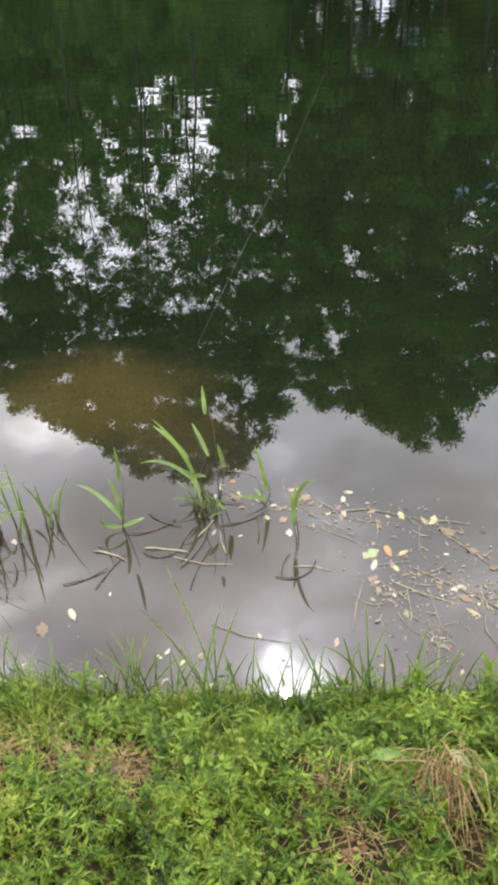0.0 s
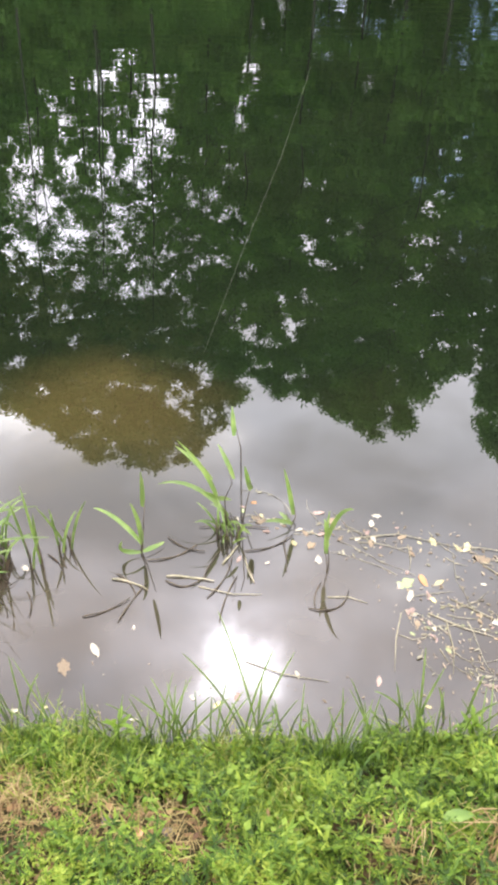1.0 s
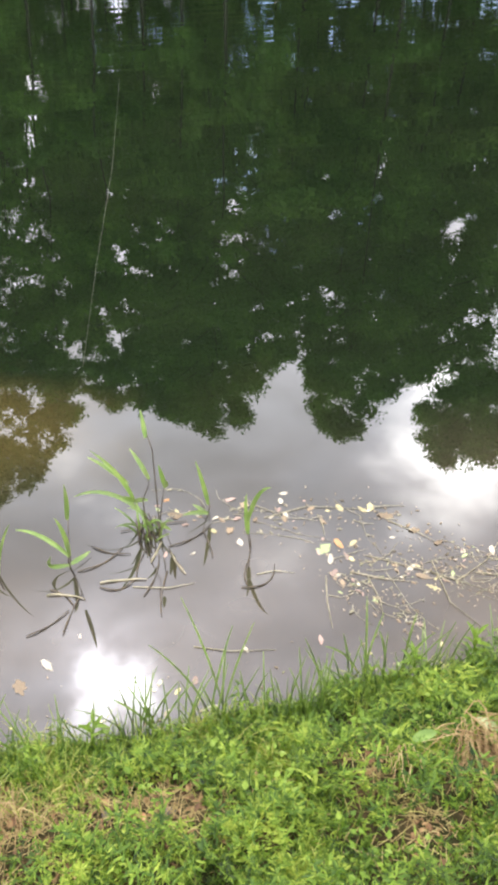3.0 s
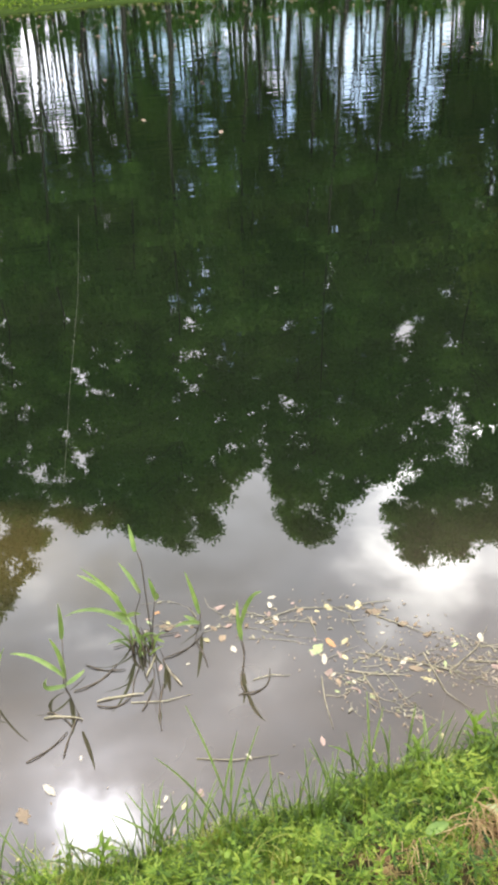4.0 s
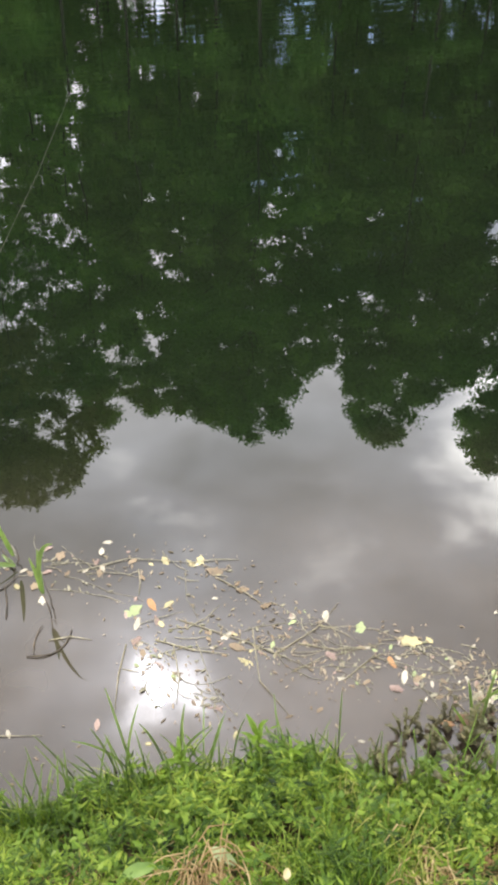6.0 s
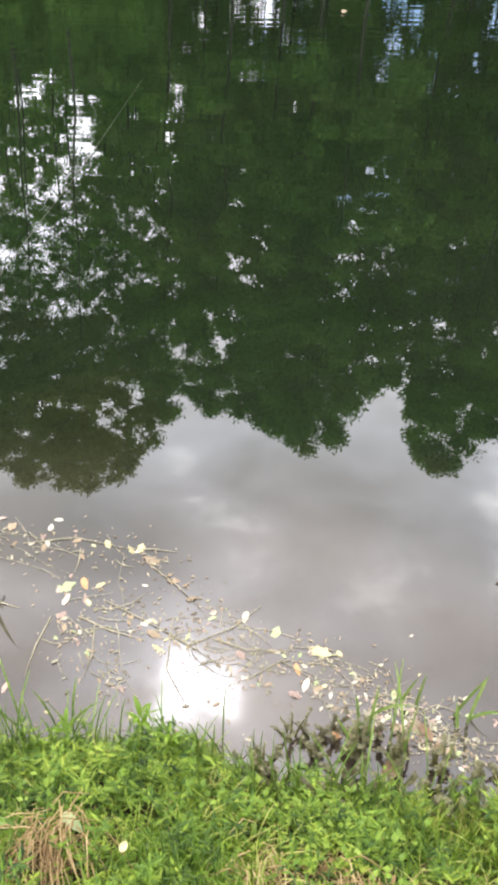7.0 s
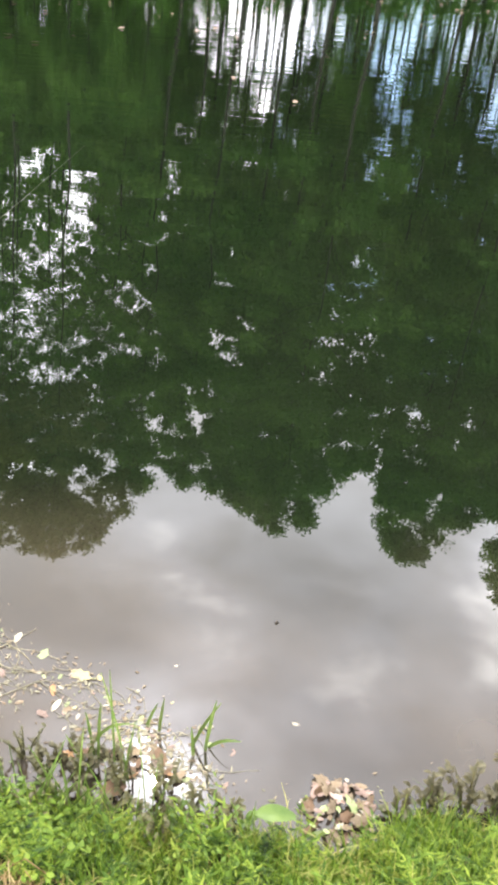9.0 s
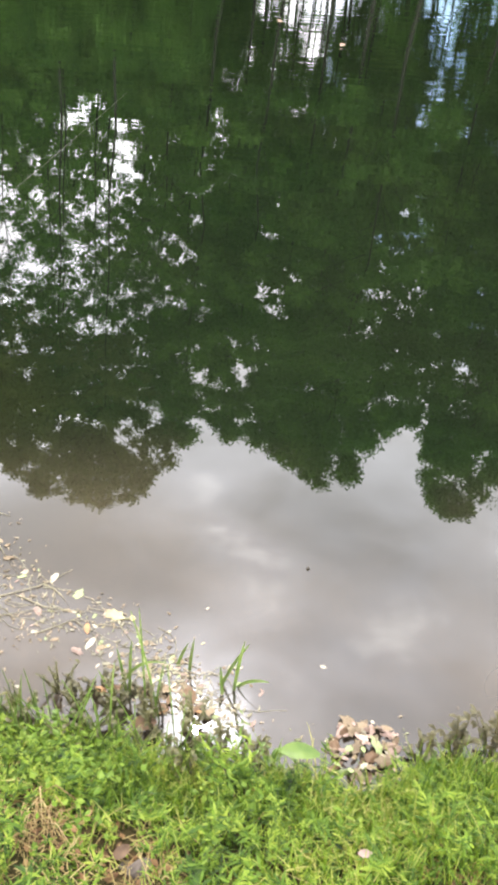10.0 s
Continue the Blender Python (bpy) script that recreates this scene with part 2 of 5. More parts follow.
def soil_build(nt, b):
    L = nt.links
    tc = nt.nodes.new("ShaderNodeTexCoord")
    n = node(nt, "ShaderNodeTexNoise", Scale=14.0, Detail=9.0, Roughness=0.7)
    L.new(tc.outputs["Object"], n.inputs["Vector"])
    fine = node(nt, "ShaderNodeTexNoise", Scale=60.0, Detail=4.0)
    L.new(tc.outputs["Object"], fine.inputs["Vector"])
    # thin soil by the near water, a closed sward across the pond
    where = nt.nodes.new("ShaderNodeSeparateXYZ")
    L.new(tc.outputs["Object"], where.inputs[0])
    sward = nt.nodes.new("ShaderNodeMapRange")
    sward.inputs["From Min"].default_value, sward.inputs["From Max"].default_value = 10.0, 20.0
    L.new(where.outputs["Y"], sward.inputs["Value"])
    mixed = nt.nodes.new("ShaderNodeMix")
    mixed.data_type = "RGBA"
    behind = nt.nodes.new("ShaderNodeMapRange")
    behind.inputs["From Min"].default_value, behind.inputs["From Max"].default_value = 0.95, 0.55
    L.new(where.outputs["Y"], behind.inputs["Value"])
    off = node(nt, "ShaderNodeMath")
    off.operation, off.inputs[1].default_value = "SUBTRACT", 0.95
    L.new(where.outputs["X"], off.inputs[0])
    wide = nt.nodes.new("ShaderNodeMath")
    wide.operation = "ABSOLUTE"
    L.new(off.outputs[0], wide.inputs[0])
    beside = nt.nodes.new("ShaderNodeMapRange")
    beside.inputs["From Min"].default_value, beside.inputs["From Max"].default_value = 1.9, 2.5
    L.new(wide.outputs[0], beside.inputs["Value"])
    m1 = nt.nodes.new("ShaderNodeMath")
    m1.operation = "MAXIMUM"
    L.new(behind.outputs["Result"], m1.inputs[0])
    L.new(beside.outputs["Result"], m1.inputs[1])
    m2 = nt.nodes.new("ShaderNodeMath")
    m2.operation = "MAXIMUM"
    L.new(m1.outputs[0], m2.inputs[0])
    L.new(sward.outputs["Result"], m2.inputs[1])
    geo = nt.nodes.new("ShaderNodeNewGeometry")
    slope = nt.nodes.new("ShaderNodeSeparateXYZ")
    L.new(geo.outputs["Normal"], slope.inputs[0])
    level = nt.nodes.new("ShaderNodeMapRange")
    level.inputs["From Min"].default_value, level.inputs["From Max"].default_value = 0.80, 0.92
    L.new(slope.outputs["Z"], level.inputs["Value"])
    turfy = nt.nodes.new("ShaderNodeMath")
    turfy.operation = "MULTIPLY"
    L.new(m2.outputs[0], turfy.inputs[0])
    L.new(level.outputs["Result"], turfy.inputs[1])
    L.new(turfy.outputs[0], mixed.inputs["Factor"])
    L.new(ramp(nt, n.outputs["Fac"], [(0.3, (0.020, 0.026, 0.008)), (0.5, (0.046, 0.038, 0.015)), (0.68, (0.098, 0.060, 0.030))]), mixed.inputs[6])
    L.new(ramp(nt, n.outputs["Fac"], [(0.3, (0.030, 0.056, 0.009)), (0.7, (0.065, 0.100, 0.018))]), mixed.inputs[7])
    L.new(mixed.outputs[2], b.inputs["Base Color"])
    b.inputs["Specular IOR Level"].default_value = 0.15
    b.inputs["Roughness"].default_value = 0.95
    bump = node(nt, "ShaderNodeBump", Strength=0.7, Distance=0.01)
    L.new(fine.outputs["Fac"], bump.inputs["Height"])
    L.new(bump.outputs[0], b.inputs["Normal"])


M_GROUND = mat("bank_soil_and_turf", soil_build)


def bark_build(nt, b):
    L = nt.links
    tc = nt.nodes.new("ShaderNodeTexCoord")
    mp = nt.nodes.new("ShaderNodeMapping")
    mp.inputs["Scale"].default_value = (6, 6, 1.2)
    L.new(tc.outputs["Object"], mp.inputs["Vector"])
    n = node(nt, "ShaderNodeTexNoise", Scale=2.0, Detail=6.0)
    L.new(mp.outputs[0], n.inputs["Vector"])
    L.new(ramp(nt, n.outputs["Fac"], [(0.3, (0.016, 0.018, 0.010)), (0.7, (0.036, 0.037, 0.024))]), b.inputs["Base Color"])
    b.inputs["Roughness"].default_value = 0.9


M_BARK = mat("bark", bark_build)
M_PINE = leafy("pine_foliage", [(0.038, 0.105, 0.013), (0.076, 0.180, 0.024), (0.142, 0.28, 0.042)], 0.6, 0.4, 0.35, 0.18)
M_BRIGHT = leafy("light_green_foliage", [(0.11, 0.21, 0.028), (0.165, 0.28, 0.04), (0.22, 0.34, 0.055)], 0.55, 0.45, 0.25, 0.2)
M_OLIVE = leafy("olive_green_foliage", [(0.085, 0.125, 0.030), (0.13, 0.175, 0.045), (0.19, 0.23, 0.065)], 0.6, 0.45, 0.25, 0.3)


# ---- mesh helpers ----
def mesh_ob(name, verts, faces, material, parent=None, label="", smooth=False):
    me = bpy.data.meshes.new(name)
    me.from_pydata([tuple(v) for v in verts], [], faces)
    me.materials.append(material)
    if smooth:
        for p in me.polygons:
            p.use_smooth = True
    ob = new(name, me)
    if parent:
        ob.parent = parent
    if label:
        tagged(ob, label)
    return ob


def tube(V, F, pts, radii, sides=7):
    """Append a tapering tube along pts to the vertex and face lists."""
    base = len(V)
    pts = [Vector(p) for p in pts]
    for i, (p, r) in enumerate(zip(pts, radii)):
        d = (pts[min(i + 1, len(pts) - 1)] - pts[max(i - 1, 0)]).normalized()
        u = d.orthogonal().normalized()
        w = d.cross(u)
        for k in range(sides):
            a = 2 * math.pi * k / sides
            V.append(p + (u * math.cos(a) + w * math.sin(a)) * r)
    for i in range(len(pts) - 1):
        for k in range(sides):
            a, b2 = base + i * sides + k, base + i * sides + (k + 1) % sides
            F.append((a, b2, b2 + sides, a + sides))
    F.append(tuple(base + (len(pts) - 1) * sides + k for k in range(sides)))


# ---- ground and water ----
SHORE = 26.6


def near_edge(x):
    """The line at which the near bank meets the water."""
    u = min(max((x - 0.1) / 0.5, 0), 1)
    y = 1.575 + 0.09 * u * u * (3 - 2 * u)
    y += 0.012 * math.sin(7.1 * x + 0.6) + 0.008 * math.sin(15.3 * x)
    a, b = min(max((x - 0.85) / 0.2, 0), 1), min(max((x - 1.85) / 0.2, 0), 1)
    y -= 0.085 * a * a * (3 - 2 * a) * (1 - b * b * (3 - 2 * b))
    y -= 0.03 * math.exp(-((x - 1.40) / 0.12) ** 2) + 0.04 * math.exp(-((x - 1.82) / 0.10) ** 2)
    return y


def bank_height(x, y):
    d = near_edge(x) - y
    if d > -1.2:
        s = min(max((d + 0.10) / 0.45, 0), 1)
        top = -0.015 + 0.175 * s * s * (3 - 2 * s) - (0.12 * min(max(-d, 0), 1))
        z = top - max(-d - 0.05, 0) * 0.5
        z += (0.018 * noise.noise((x * 4, y * 4, 0)) + 0.034 * noise.noise((x * 9, y * 9, 6))) * s + 0.05 * noise.noise((x * .6, y * .6, 3)) * min(max(d - .8, 0), 1)
        return max(z, -0.6)
    f = y - SHORE - 0.5 * math.sin(x * 0.21) - 0.25 * math.sin(x * 0.7 + 1)
    if f < -1.0:
        return -0.6
    if f < -0.3:
        return -0.6 + 0.5 * (f + 1.0) / 0.7
    s = min(max((f + 0.3) / 0.5, 0), 1)
    return -0.1 + 0.17 * s + 0.03 * max(f, 0) * (f < 12) + 0.36 * (f >= 12) + 0.04 * noise.noise((x * .5, y * .5, 7))



def make_ground():
    xs = sorted({*np.round(np.arange(-2, 4.01, 0.06), 3), *np.round(np.arange(-60, 60.1, 2.0), 3), -2000, -600, -200, -100, 100, 200, 600, 2000})
    ys = sorted({*np.round(np.arange(0.2, 2.4, 0.045), 3), *np.round(np.arange(-8, 0.2, 0.4), 3), *np.round(np.arange(2.6, 24, 2.0), 3), *np.round(np.arange(26, 34, 0.25), 3),
                 -2000, -500, -100, -40, -20, 38, 45, 60, 90, 140, 300, 800, 2000})
    V = []
    for y in ys:
        for x in xs:
            z = bank_height(x, y)
            if abs(x) > 60 and 1.6 < y < 32:
                z = max(z, 0.35)
            V.append((x, y, z))
    nx = len(xs)
    F = [(j * nx + i, j * nx + i + 1, (j + 1) * nx + i + 1, (j + 1) * nx + i) for j in range(len(ys) - 1) for i in range(nx - 1)]
    ob = mesh_ob("ground", V, F, M_GROUND, smooth=True)
    tagged(ob, "grassy pond bank of soil and short turf", "ground", kind="structure")


make_ground()
water = mesh_ob("water", [(-80, 1.0, 0), (80, 1.0, 0), (80, 30.2, 0), (-80, 30.2, 0)], [(0, 1, 2, 3)], M_WATER)
tagged(water, "still murky grey-brown pond water mirroring trees and clouds", "pond", kind="structure")


# ---- trees on the far bank ----
def crown_mesh(seed, height, low, radius, lobes, per, leaf, lobe_r, material, mid=0.45, core=0):
    """A crown of leafy lobes on limbs, uneven in outline and with gaps; the tree's foot is at the origin."""
    rng = np.random.default_rng(seed)
    C, R, limbs = [], [], []
    for i in range(lobes):
        t = ((0.78 + 0.22 * rng.random()) if i % 10 < 3 else (0.5 + 0.28 * rng.random()) if i % 10 < 7 else 0.5 * rng.random())
        env = radius * math.sqrt(max(0.02, 1 - ((t - mid) / (0.57 if t < mid else 1.03 - mid)) ** 2))
        a, rr = rng.random() * 2 * math.pi, env * math.sqrt(rng.random())
        rl = lobe_r * rng.uniform(0.5, 1.45)
        rr = max(0, min(rr, env - rl * 0.35))
        z = low + (height - low - rl * 0.55) * t
        C.append((math.cos(a) * rr, math.sin(a) * rr, z))
        R.append(rl)
        if i % 2 == 0:
            limbs.append(((0, 0, max(low * 0.7, z - 0.6 - 0.25 * rr)), C[-1]))
    C, R = np.repeat(np.array(C), per, axis=0), np.repeat(np.array(R), per)[:, None]
    n = len(C)
    d = rng.normal(size=(n, 3))
    d /= np.linalg.norm(d, axis=1)[:, None]
    p = C + d * R * rng.random((n, 1)) ** 0.55 * np.array((1, 1, 0.72)) + rng.normal(size=(n, 3)) * 0.03
    u = rng.normal(size=(n, 3)) + d * 0.6
    u /= np.linalg.norm(u, axis=1)[:, None]
    w = rng.normal(size=(n, 3))
    w -= u * (u * w).sum(1)[:, None]
    w /= np.linalg.norm(w, axis=1)[:, None]
    k = leaf * rng.uniform(0.6, 1.35, size=(n, 1))
    # dense sprays in the heart of each lobe
    heart = np.arange(n) % per < core
    k[heart] = R[heart] * 0.42
    p[heart] = C[heart] + (p[heart] - C[heart]) * 0.45
    V = np.stack((p - u * k, p + u * k * 0.3 + w * k * 0.6, p + u * k - w * k * 0.25), axis=1).reshape(-1, 3)
    me = bpy.data.meshes.new("crown")
    me.from_pydata(V.tolist(), [], np.arange(n * 3).reshape(-1, 3).tolist())
    me.materials.append(material)
    return me, limbs


def make_tree(kind_name, seed, tall, low, radius, trunk_r, lobes, per, lobe_r, material, label, leaf=0.14, mid=0.45, core=0):
    root = new(kind_name)
    rng = np.random.default_rng(seed + 99)
    me, limbs = crown_mesh(seed, tall, low, radius, lobes, per, leaf, lobe_r, material, mid, core)
    crown = new("crown", me)
    crown.parent = root
    V, F = [], []
    steps = 9
    pts = [Vector((rng.normal() * 0.06, rng.normal() * 0.06, -0.6 + (tall * 0.95 + 0.6) * i / steps)) for i in range(steps + 1)]
    tube(V, F, pts, [trunk_r * 1.35 * (1 - i / steps) ** 2.2 + 0.012 for i in range(steps + 1)], 8)
    for a, b in limbs:
        m = (Vector(a) + Vector(b)) / 2 + Vector((0, 0, 0.2))
        tube(V, F, [a, m, b], [trunk_r * 0.2, trunk_r * 0.14, 0.01], 4)
    mesh_ob("trunk", V, F, M_BARK, root, smooth=True)
    root["tall"] = tall
    return tagged(root, label, "tree", group="trees on the far bank")


LEAN = radians(-4.5)
placed = set()


def place_tree(src, az, dist, top_el, turn):
    """Set a tree, leaning as all do on that bank, with its top at that bearing and height angle from the near bank."""
    dist *= 1.12
    top = math.tan(radians(top_el)) * math.hypot(dist, dist * math.tan(radians(az))) - 1.8
    y = 0.5 + dist
    x = 0.5 + dist * math.tan(radians(az)) + top * math.tan(-LEAN)
    z = bank_height(x, y)
    k = (top - z) / (src["tall"] * math.cos(LEAN))
    m = Matrix.LocRotScale((x, y, z), Euler((0, LEAN, 0)), None) @ pose(0, 0, 0, 0, 0, turn)
    ob = src
    if src.name in placed:
        ob = copy_thing(src, m)
    placed.add(src.name)
    ob.matrix_basis = m @ Matrix.Diagonal((k, k, k, 1))
    return ob


PINE = dict(kind_name="pine_tree", material=M_PINE, label="tall dark green tree with a bare slender trunk")
wide_pine = make_tree(seed=1, tall=19, low=4.2, radius=3.0, trunk_r=0.06, lobes=205, per=230, lobe_r=0.60, leaf=0.085, core=13, **PINE)
mid_pine = make_tree(seed=2, tall=19, low=4.6, radius=2.1, trunk_r=0.055, lobes=160, per=200, lobe_r=0.54, leaf=0.085, core=12, **PINE)
slim_pine = make_tree(seed=3, tall=18, low=4.8, radius=1.5, trunk_r=0.05, lobes=80, per=190, lobe_r=0.48, leaf=0.085, core=20, **PINE)
back_pine = make_tree(seed=7, tall=18, low=6.6, radius=2.0, trunk_r=0.06, lobes=50, per=110, lobe_r=0.62, leaf=0.12, core=16, kind_name="pine_tree", material=M_PINE,
                      label="slender dark green tree deeper in the wood")
thin_tree = make_tree(seed=4, tall=18, low=3.0, radius=2.3, trunk_r=0.06, lobes=150, per=105, lobe_r=0.40, leaf=0.06, core=4, kind_name="thin_crowned_tree", material=M_PINE,
                      label="slender tree with a thin lacy crown")
olive_tree = make_tree(seed=5, tall=20, low=13.6, radius=2.9, trunk_r=0.045, lobes=170, per=120, lobe_r=0.46, leaf=0.085, core=9, kind_name="olive_green_tree", material=M_OLIVE,
                       label="tall tree with a rounded, airy olive-green crown")
bright_tree = make_tree(seed=6, tall=11.5, low=1.6, radius=4.2, trunk_r=0.14, lobes=133, per=330, lobe_r=0.85, leaf=0.085, core=30, kind_name="light_green_tree", material=M_BRIGHT,
                        label="low broad tree with light green leaves by the water")
young_tree = make_tree(seed=8, tall=8.5, low=0.8, radius=1.35, trunk_r=0.05, lobes=64, per=130, lobe_r=0.49, leaf=0.10, core=18, kind_name="young_tree", material=M_PINE,
                       label="leafy dark green young tree in the undergrowth")

FRONT = [(wide_pine, 2.0, 27.0, 37.7, 10), (mid_pine, 12.7, 27.0, 38.1, 80), (wide_pine, 22.8, 26.8, 39.1, 200), (slim_pine, -5.8, 27.6, 35.6, 40), (slim_pine, -7.2, 29.0, 31.0, 250),
         (mid_pine, 28.0, 27.4, 37.4, 20), (mid_pine, 31.6, 27.6, 35.0, 110), (mid_pine, 7.3, 29.0, 33.4, 150), (mid_pine, 17.4, 29.4, 34.6, 260),
         (slim_pine, -3.0, 28.4, 35.9, 300), (mid_pine, -0.6, 27.8, 36.6, 40), (slim_pine, 8.6, 31.0, 29.0, 200), (slim_pine, 17.0, 31.5, 29.5, 100), (slim_pine, 12.3, 30.0, 29.2, 20), (slim_pine, 25.2, 30.5, 30.0, 130), (slim_pine, 2.0, 30.5, 29.4, 70),
         (olive_tree, -23.5, 27.2, 35.6, 120), (olive_tree, -27.0, 27.6, 33.6, 200), (thin_tree, -16.6, 30.5, 34.0, 30), (thin_tree, -19.6, 31.0, 33.0, 15), (thin_tree, -11.4, 31.0, 30.0, 200), (slim_pine, 24.4, 31.5, 28.0, 30), (mid_pine, 33.8, 28.6, 31.6, 250), (slim_pine, 36.6, 28.8, 30.0, 15), (slim_pine, 21.4, 33.0, 29.5, 220), (slim_pine, -20.8, 34.0, 19.5, 60), (slim_pine, -12.4, 34.0, 19.0, 90), (slim_pine, 11.4, 28.4, 35.2, 300), (slim_pine, 15.6, 28.6, 35.8, 240), (slim_pine, -3.4, 40.0, 25.0, 40), (slim_pine, -0.6, 42.0, 24.0, 140), (slim_pine, 0.4, 30.5, 28.6, 160), (thin_tree, -13.4, 31.0, 33.4, 330), (thin_tree, 42.0, 26.6, 40.0, 0), (olive_tree, -16.2, 26.8, 39.3, 0), (olive_tree, -19.5, 27.6, 38.4, 70), (slim_pine, -9.6, 28.0, 36.0, 60)]
LEFT = [(thin_tree, -12.0, 28.6, 33.0, 130), (thin_tree, -18.6, 28.0, 32.0, 220), (thin_tree, -22.5, 29.5, 33.0, 310), (mid_pine, -28.5, 28.5, 32.5, 90),
        (thin_tree, -25.5, 31.0, 29.0, 10), (thin_tree, -15.8, 29.5, 34.0, 75), (thin_tree, -10.4, 30.0, 34.5, 250), (young_tree, -20.0, 29.0, 15.0, 80), (young_tree, -17.6, 30.0, 14.5, 10), (young_tree, -15.6, 29.0, 14.5, 200), (young_tree, -13.8, 30.0, 15.5, 110),
        (young_tree, -16.4, 33.0, 12.5, 130), (young_tree, -19.0, 34.0, 12.0, 170), (young_tree, -14.6, 34.0, 12.0, 170), (slim_pine, -10.0, 33.0, 19.0, 210), (slim_pine, -34.0, 29.0, 34.0, 190), (bright_tree, 31.0, 26.4, 26.6, 0)]
for src, az, dist, el, turn in FRONT + LEFT:
    place_tree(src, az, dist, el, turn)
rng = np.random.default_rng(11)
for i in range(6):
    place_tree((mid_pine, slim_pine, back_pine)[i % 3], -5.5 + 7.6 * i + rng.uniform(-1, 1), rng.uniform(30, 33), rng.uniform(25.0, 29.0), rng.uniform(0, 360))
for i in range(34):
    az = -34 + 2.35 * i + rng.uniform(-0.9, 0.9)
    if i % 2 or -22 < az < -11:
        continue
    place_tree(back_pine if i % 2 else slim_pine, az, rng.uniform(36, 44), rng.uniform(19, 24) if az < -9 else rng.uniform(24, 29), rng.uniform(0, 360))


for az in [-33, -30.8, -28.4, -24, -21.8, -13, -10.8, -8.6, -7.0, 3.4, 9.4, 18.6, 23.6, 25.8, 28.2, 30.6, 33, 36, 39]:
    place_tree(young_tree, az + rng.uniform(-0.4, 0.4), rng.uniform(28.5, 35), rng.uniform(11.5, 15.5), rng.uniform(0, 360))

for az in [-5.4, 2.4, 6.8, 10.4, 13.6, 18.8, 23.0, 24.6, 26.4, 28.5, -7.6, -9.4, -11.6]:
    place_tree(young_tree, az + rng.uniform(-0.3, 0.3), rng.uniform(37, 46), rng.uniform(9.5, 13.0), rng.uniform(0, 360))
shrub = make_tree(seed=10, tall=1.5, low=0.1, radius=1.1, trunk_r=0.03, lobes=26, per=50, lobe_r=0.30, leaf=0.10, core=16, kind_name="shrub", material=M_PINE, label="low dark green shrub at the foot of the wood")
tagged(shrub, "low dark green shrub at the foot of the wood", "shrub", group="shrubs on the far bank")
for i in range(52):
    place_tree(shrub, -31 + 1.3 * i + rng.uniform(-0.5, 0.5), rng.uniform(27.2, 29.5), rng.uniform(5.0, 6.4), rng.uniform(0, 360))
pole_tree = make_tree(seed=9, tall=17, low=8.5, radius=1.1, trunk_r=0.085, lobes=18, per=90, lobe_r=0.6, leaf=0.17, kind_name="pole_tree", material=M_PINE,
                      label="thin straight young tree deep in the wood")
for i in range(52):
    place_tree(pole_tree, -32 + 1.45 * i + rng.uniform(-0.6, 0.6), rng.uniform(35, 50), rng.uniform(19, 24), rng.uniform(0, 360))
for az in [-25, -23.4, -22.2, -20.6, -19.2, -12.4, -11.2, -9.8, -8.6, -7.6, -6.6, 4.4, 8.4, 0.1, 13.8, 18.0, 22.6]:
    place_tree(young_tree, az + rng.uniform(-0.3, 0.3), rng.uniform(29, 42), rng.uniform(10.5, 14.5), rng.uniform(0, 360))
for az, dist in ((-2.7, 30.5), (-3.4, 31.5), (-1.9, 32.5), (1.3, 30.5), (2.0, 32.0), (2.7, 31.0), (15.9, 30.5), (16.6, 32.0), (12.0, 31.0), (11.3, 32.5)):
    place_tree(pole_tree, az, dist, 19.5, 47 * az)
for i in range(64):
    place_tree(pole_tree, -6 + 0.48 * i + rng.uniform(-0.3, 0.3), rng.uniform(33, 46), rng.uniform(17, 22), rng.uniform(0, 360))

for i in range(34):
    place_tree(young_tree, -31 + 0.68 * i + rng.uniform(-0.4, 0.4), (28.6, 31.0, 33.5)[i % 3], rng.uniform(12.5, 15.6) + (0 if i % 2 or 19 < i < 25 else 2.2), rng.uniform(0, 360))

for i in range(15):
    place_tree(young_tree, -27.5 + 1.35 * i + rng.uniform(-0.4, 0.4), rng.uniform(26.0, 26.8), rng.uniform(10.5, 14.0), rng.uniform(0, 360))


# ---- plants and litter: materials ----
def tinted(name, c1, c2, rough=0.6, scale=40.0, spots=None):
    """Leaf or stem colour with veins of a second tone and some differences from piece to piece."""
    def build(nt, b):
        L = nt.links
        tc = nt.nodes.new("ShaderNodeTexCoord")
        n = node(nt, "ShaderNodeTexNoise", Scale=scale, Detail=5.0)
        L.new(tc.outputs["Object"], n.inputs["Vector"])
        col = ramp(nt, n.outputs["Fac"], [(0.32, c1), (0.68, c2)])
        oi = nt.nodes.new("ShaderNodeObjectInfo")
        mr = nt.nodes.new("ShaderNodeMapRange")
        mr.inputs["To Min"].default_value, mr.inputs["To Max"].default_value = 0.75, 1.2
        L.new(oi.outputs["Random"], mr.inputs["Value"])
        hs = nt.nodes.new("ShaderNodeHueSaturation")
        L.new(mr.outputs["Result"], hs.inputs["Value"])
        L.new(col, hs.inputs["Color"])
        L.new(hs.outputs["Color"], b.inputs["Base Color"])
        b.inputs["Roughness"].default_value = rough
        bump = node(nt, "ShaderNodeBump", Strength=0.4, Distance=0.002)
        L.new(n.outputs["Fac"], bump.inputs["Height"])
        L.new(bump.outputs[0], b.inputs["Normal"])
    return mat(name, build)


